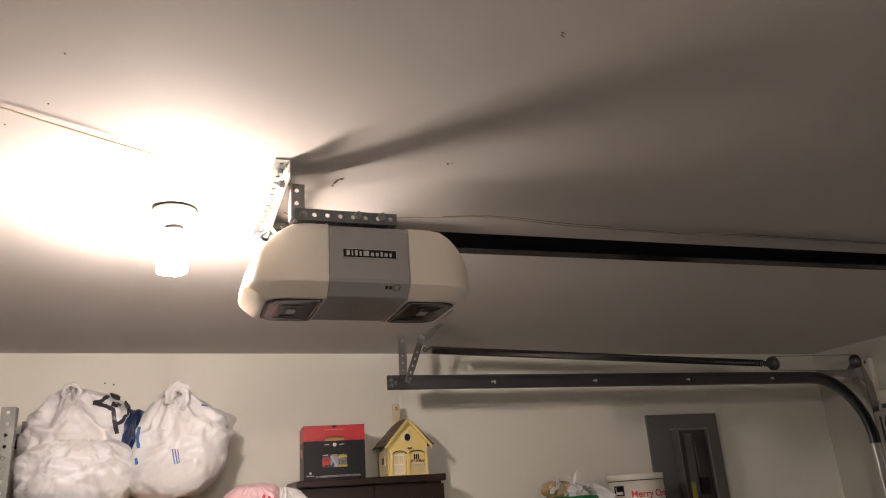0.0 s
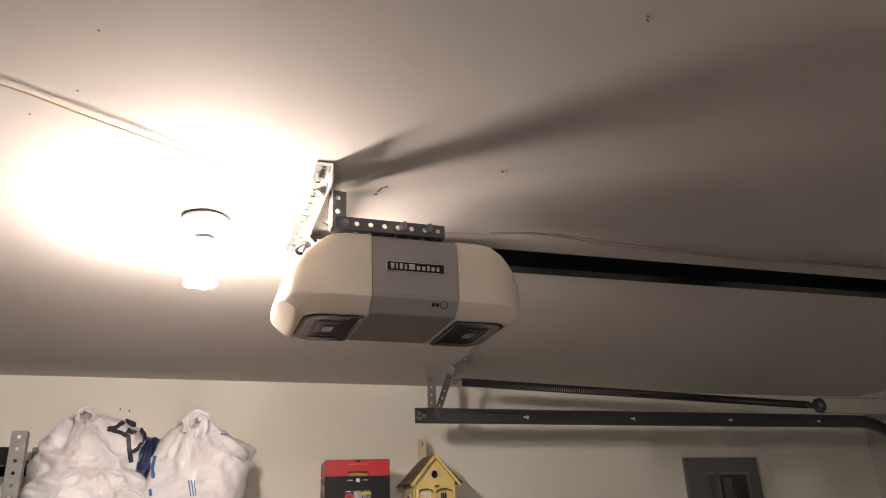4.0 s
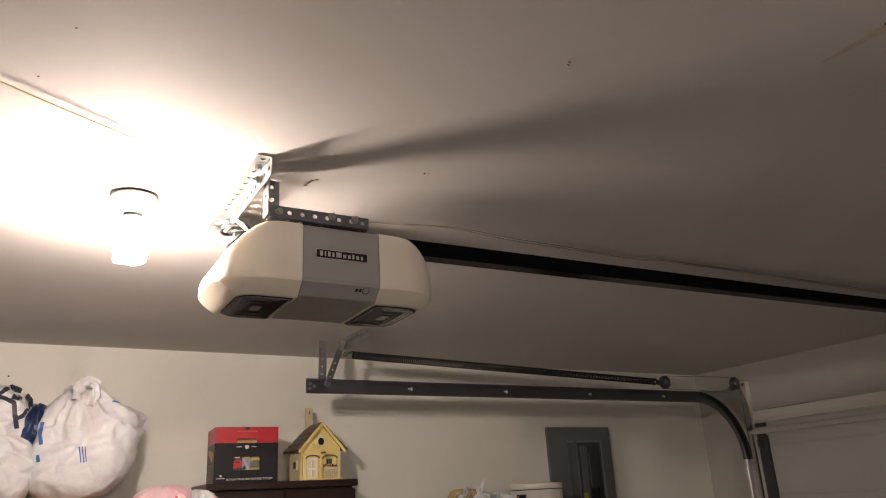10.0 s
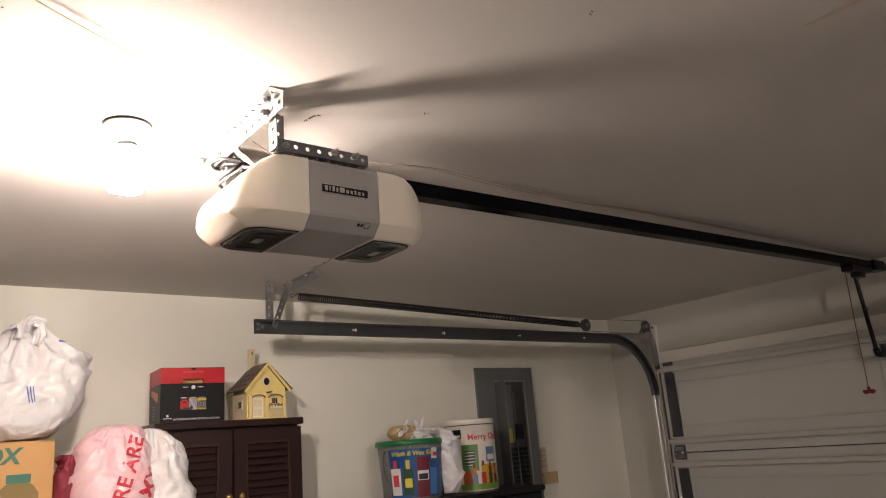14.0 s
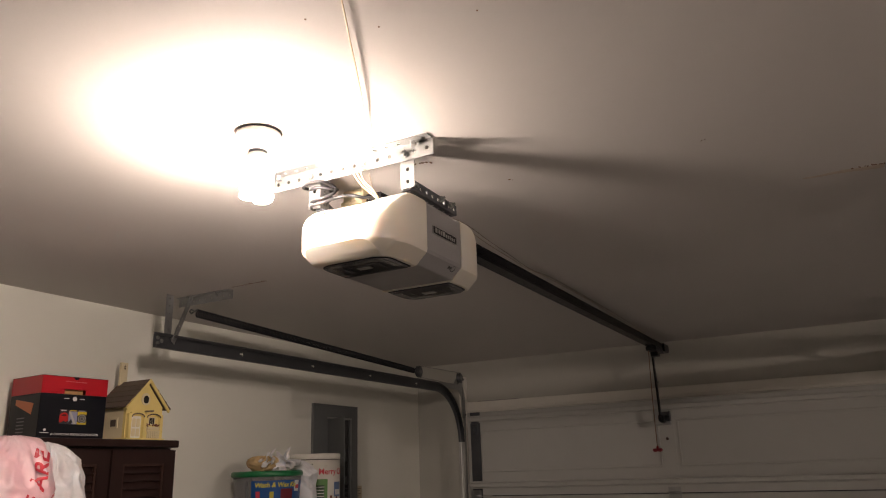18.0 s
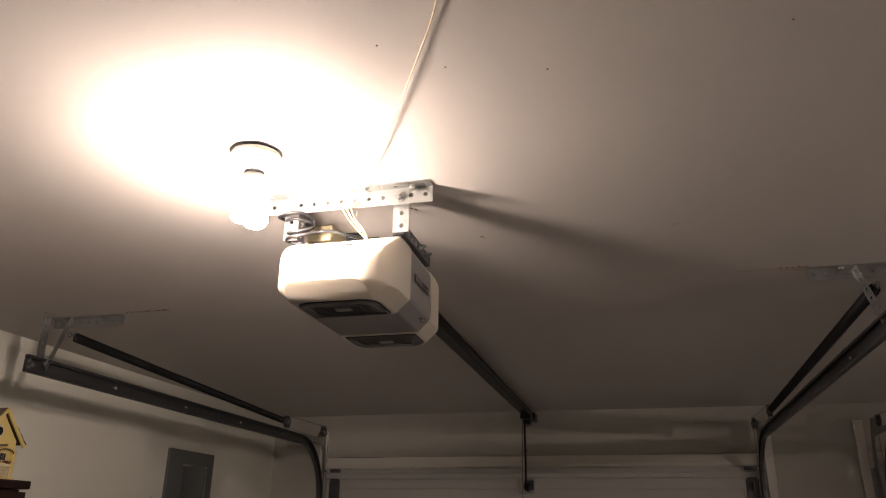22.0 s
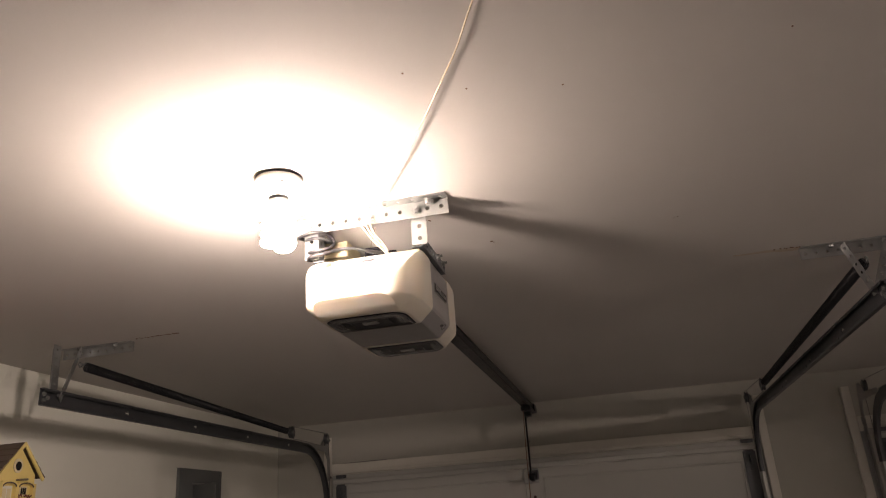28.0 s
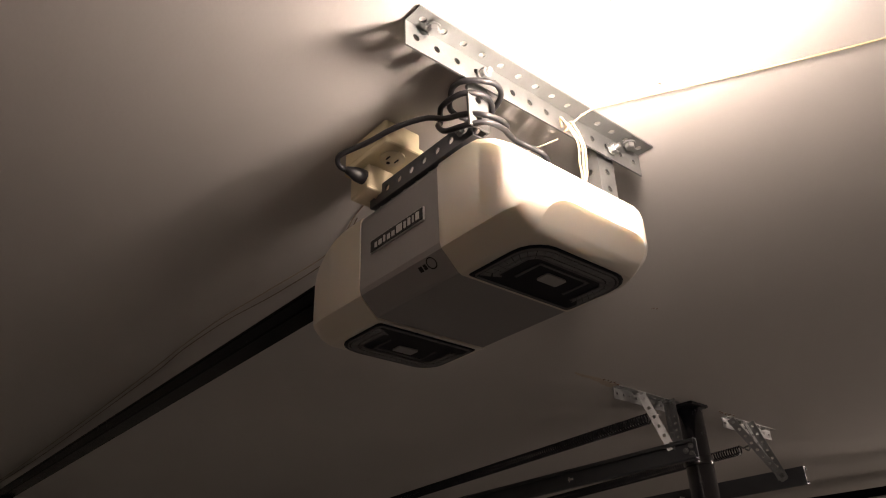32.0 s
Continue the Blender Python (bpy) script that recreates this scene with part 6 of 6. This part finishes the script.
# christmas tin
tin = empty("popcorn_tin", "round white printed tin with red seasonal lettering", "tin", (2.182, 3.135, TOPZ))
R, TH = 0.112, 0.305
WHITE_TIN = surface("white_tin", (0.74, 0.72, 0.66), 0.3, vary=0.02, stain=0.04, stain_scale=5)
bm = bm_new()
lathe(bm, [(R - 0.003, 0.0), (R, 0.004), (R, TH - 0.02), (R - 0.01, TH - 0.02)], sides=56)
part("tin_body", bm, WHITE_TIN, tin)
bm = bm_new()
lathe(bm, [(R + 0.001, TH - 0.024), (R + 0.002, TH - 0.022), (R + 0.002, TH - 0.006), (R, TH - 0.001), (R - 0.008, TH), (R - 0.012, TH - 0.006), (0.02, TH - 0.007)], sides=56)
part("tin_lid", bm, WHITE_TIN, tin)


def on_tin(name, z0, z1, a0, a1, mat, lift=0.0012):
    return wrap(name, R, R, z0, z1, a0 - 26, a1 - 26, mat, tin, lift)


on_tin("rim_line", TH - 0.0275, TH - 0.0245, -89, 89, M["black_plastic"])
letters("tin_title", "Merry Christmas", 0.036, Matrix.Translation((0, 0, 0.226)) @ Matrix.Rotation(radians(18), 4, "Z") @ FACE_S, M["ink_red"], tin, bend=R + 0.0015, bold=0.0005)
on_tin("picture_window", 0.085, 0.195, -34, 3, plain("tin_green", (0.10, 0.25, 0.07), 0.35))
on_tin("picture_pane", 0.105, 0.170, -28, -5, plain("tin_dark_green", (0.03, 0.07, 0.03), 0.35), 0.0018)
for k in range(5):
    on_tin("picture_lattice", 0.108 + 0.013 * k, 0.111 + 0.013 * k, -27, -6, M["label_white"], 0.0024)
on_tin("picture_frame", 0.120, 0.182, 22, 50, plain("tin_blue", (0.12, 0.20, 0.38), 0.35))
on_tin("picture_frame_snow", 0.128, 0.150, 25, 47, M["label_white"], 0.0018)
on_tin("picture_wall", 0.010, 0.110, 8, 62, plain("tin_gold", (0.55, 0.33, 0.03), 0.35))
on_tin("picture_floor", 0.006, 0.030, -40, 62, plain("tin_leaf", (0.16, 0.30, 0.05), 0.35), 0.0018)
on_tin("picture_chest", 0.030, 0.085, -33, -4, plain("tin_orange", (0.52, 0.12, 0.03), 0.35), 0.0018)
for a, c1, c2, hgt in ((-8, "tin_blue", "tin_orange", 0.115), (12, "ink_red", "tin_gold", 0.125), (30, "tin_dark_green", "label_maroon", 0.120), (46, "label_maroon", "tin_orange", 0.11)):
    on_tin("picture_shape", 0.03, hgt * 0.62, a - 5, a + 6, M[c1], 0.0026)
    on_tin("picture_shape", hgt * 0.62, hgt * 0.86, a - 4, a + 4, M[c2], 0.0026)
    on_tin("picture_shape", hgt * 0.84, hgt, a - 3, a + 3, plain("tin_brown", (0.18, 0.06, 0.03), 0.4), 0.003)
bm = bm_new()
hp = [(-0.020, 0, -0.012), (-0.020, 0, -0.022), (0.020, 0, -0.022), (0.020, 0, 0.012), (-0.020, 0, 0.012), (-0.020, 0, -0.012)]
tube(bm, hp, 0.0032, 6)
hd = part("side_handle", bm, M["black_plastic"], tin, "black wire side handle")
ah = radians(-68)
hd.matrix_basis = Matrix.Translation(((R + 0.006) * math.sin(ah), -(R + 0.006) * math.cos(ah), 0.247)) @ Matrix.Rotation(ah, 4, "Z")
on_tin("handle_plate", 0.238, 0.258, -51, -34, M["black_plastic"], 0.001)

# electrical panel
ep = empty("electrical_panel", "grey steel breaker panel with its door standing open", "electrical panel")
PX0, PX1, PZ0, PZ1, PY = 2.421, 2.808, 1.15, 2.152, WALL_Y
bm = bm_new()
o = (2.545, 2.738, 1.30, 2.078)
IX = 2.598
for x0, x1, z0, z1 in ((PX0, o[0], PZ0, PZ1), (o[1], PX1, PZ0, PZ1), (o[0], o[1], PZ0, o[2]), (o[0], o[1], o[3], PZ1)):
    box(bm, x0, x1, PY - 0.016, PY - 0.001, z0, z1)
bmesh.ops.remove_doubles(bm, verts=bm.verts, dist=0.0001)
part("cover", bm, M["panel_grey"], ep)
bm = bm_new()
box(bm, o[0] - 0.012, o[1] + 0.012, PY - 0.0185, PY - 0.0165, o[3] + 0.002, o[3] + 0.010)
box(bm, o[1] + 0.002, o[1] + 0.010, PY - 0.0185, PY - 0.0165, o[2], o[3])
part("opening_lip", bm, M["galv_mid"], ep)
bm = bm_new()
box(bm, o[0] + 0.002, o[1] - 0.002, PY - 0.006, PY - 0.003, o[2], o[3])
part("dead_front", bm, plain("dark_grey_enamel", (0.06, 0.062, 0.066), 0.5), ep)
bm = bm_new()
box(bm, IX + 0.060, IX + 0.064, PY - 0.019, PY - 0.004, o[2], o[3] - 0.05)
part("divider", bm, M["galv_mid"], ep)
sw = None
for col in range(2):
    for k in range(12):
        if sw is None:
            bm = bm_new()
            box(bm, -0.022, 0.022, -0.011, 0.0, -0.0085, 0.0085)
            box(bm, -0.006, 0.006, -0.016, -0.011, -0.003, 0.003)
            sw = mesh_from("breaker", bm, M["black_plastic"])
        shared("breaker", sw, ep, Matrix.Translation((IX + 0.034 + 0.066 * col, PY - 0.006, 1.74 - 0.022 * k)))
boxed("main_breaker", IX + 0.060, IX + 0.108, PY - 0.020, PY - 0.006, 1.79, 1.865, M["black_plastic"], ep)
boxed("lining_plate", IX + 0.012, IX + 0.058, PY - 0.012, PY - 0.006, 1.78, 2.065, M["panel_grey"], ep)
boxed("warning_label", IX + 0.006, IX + 0.032, PY - 0.0185, PY - 0.0165, 1.775, 1.845, plain("yellow_label", (0.42, 0.40, 0.06), 0.5), ep)
bm = bm_new()
box(bm, -0.0015, 0.0015, -0.180, 0.0, 1.30, 2.076)
bevel(bm, 0.001, 1)
leaf = part("door", bm, M["panel_grey"], ep, "narrow grey door swung open")
leaf.matrix_basis = Matrix.Translation((o[0] - 0.004, PY - 0.018, 0)) @ Matrix.Rotation(radians(-27), 4, "Z")
for x, z in ((PX0 + 0.018, PZ1 - 0.02), (PX1 - 0.018, PZ1 - 0.02), (PX0 + 0.018, 1.60), (PX1 - 0.018, 1.60)):
    hex_bolt("cover_screw", (x, PY - 0.0162, z), (0, -1, 0), ep, 0.004, 0.003)

# notes on the wall
note = boxed("paper_note", 2.812, 2.868, WALL_Y - 0.0025, WALL_Y - 0.0005, 1.592, 1.738, plain("aged_paper", (0.60, 0.52, 0.38), 0.75), None, round_by=0.0)
tagged(note, "narrow aged paper note taped to the wall", "note")
bars("printed_line", [(2.820, 1.722 - 0.0085 * k, 0.040 - 0.012 * ((k * 7) % 3), 0.0032) for k in range(11)], Matrix.Translation((0, WALL_Y - 0.0027, 0)) @ FACE_S, plain("grey_print", (0.22, 0.19, 0.15)), note)
tag = boxed("cardboard_tag", 2.828, 2.925, WALL_Y - 0.016, WALL_Y - 0.003, 1.556, 1.612, plain("pale_cardboard", (0.50, 0.37, 0.22), 0.75), None, round_by=0.002)
tagged(tag, "small folded piece of pale cardboard on the wall", "cardboard")
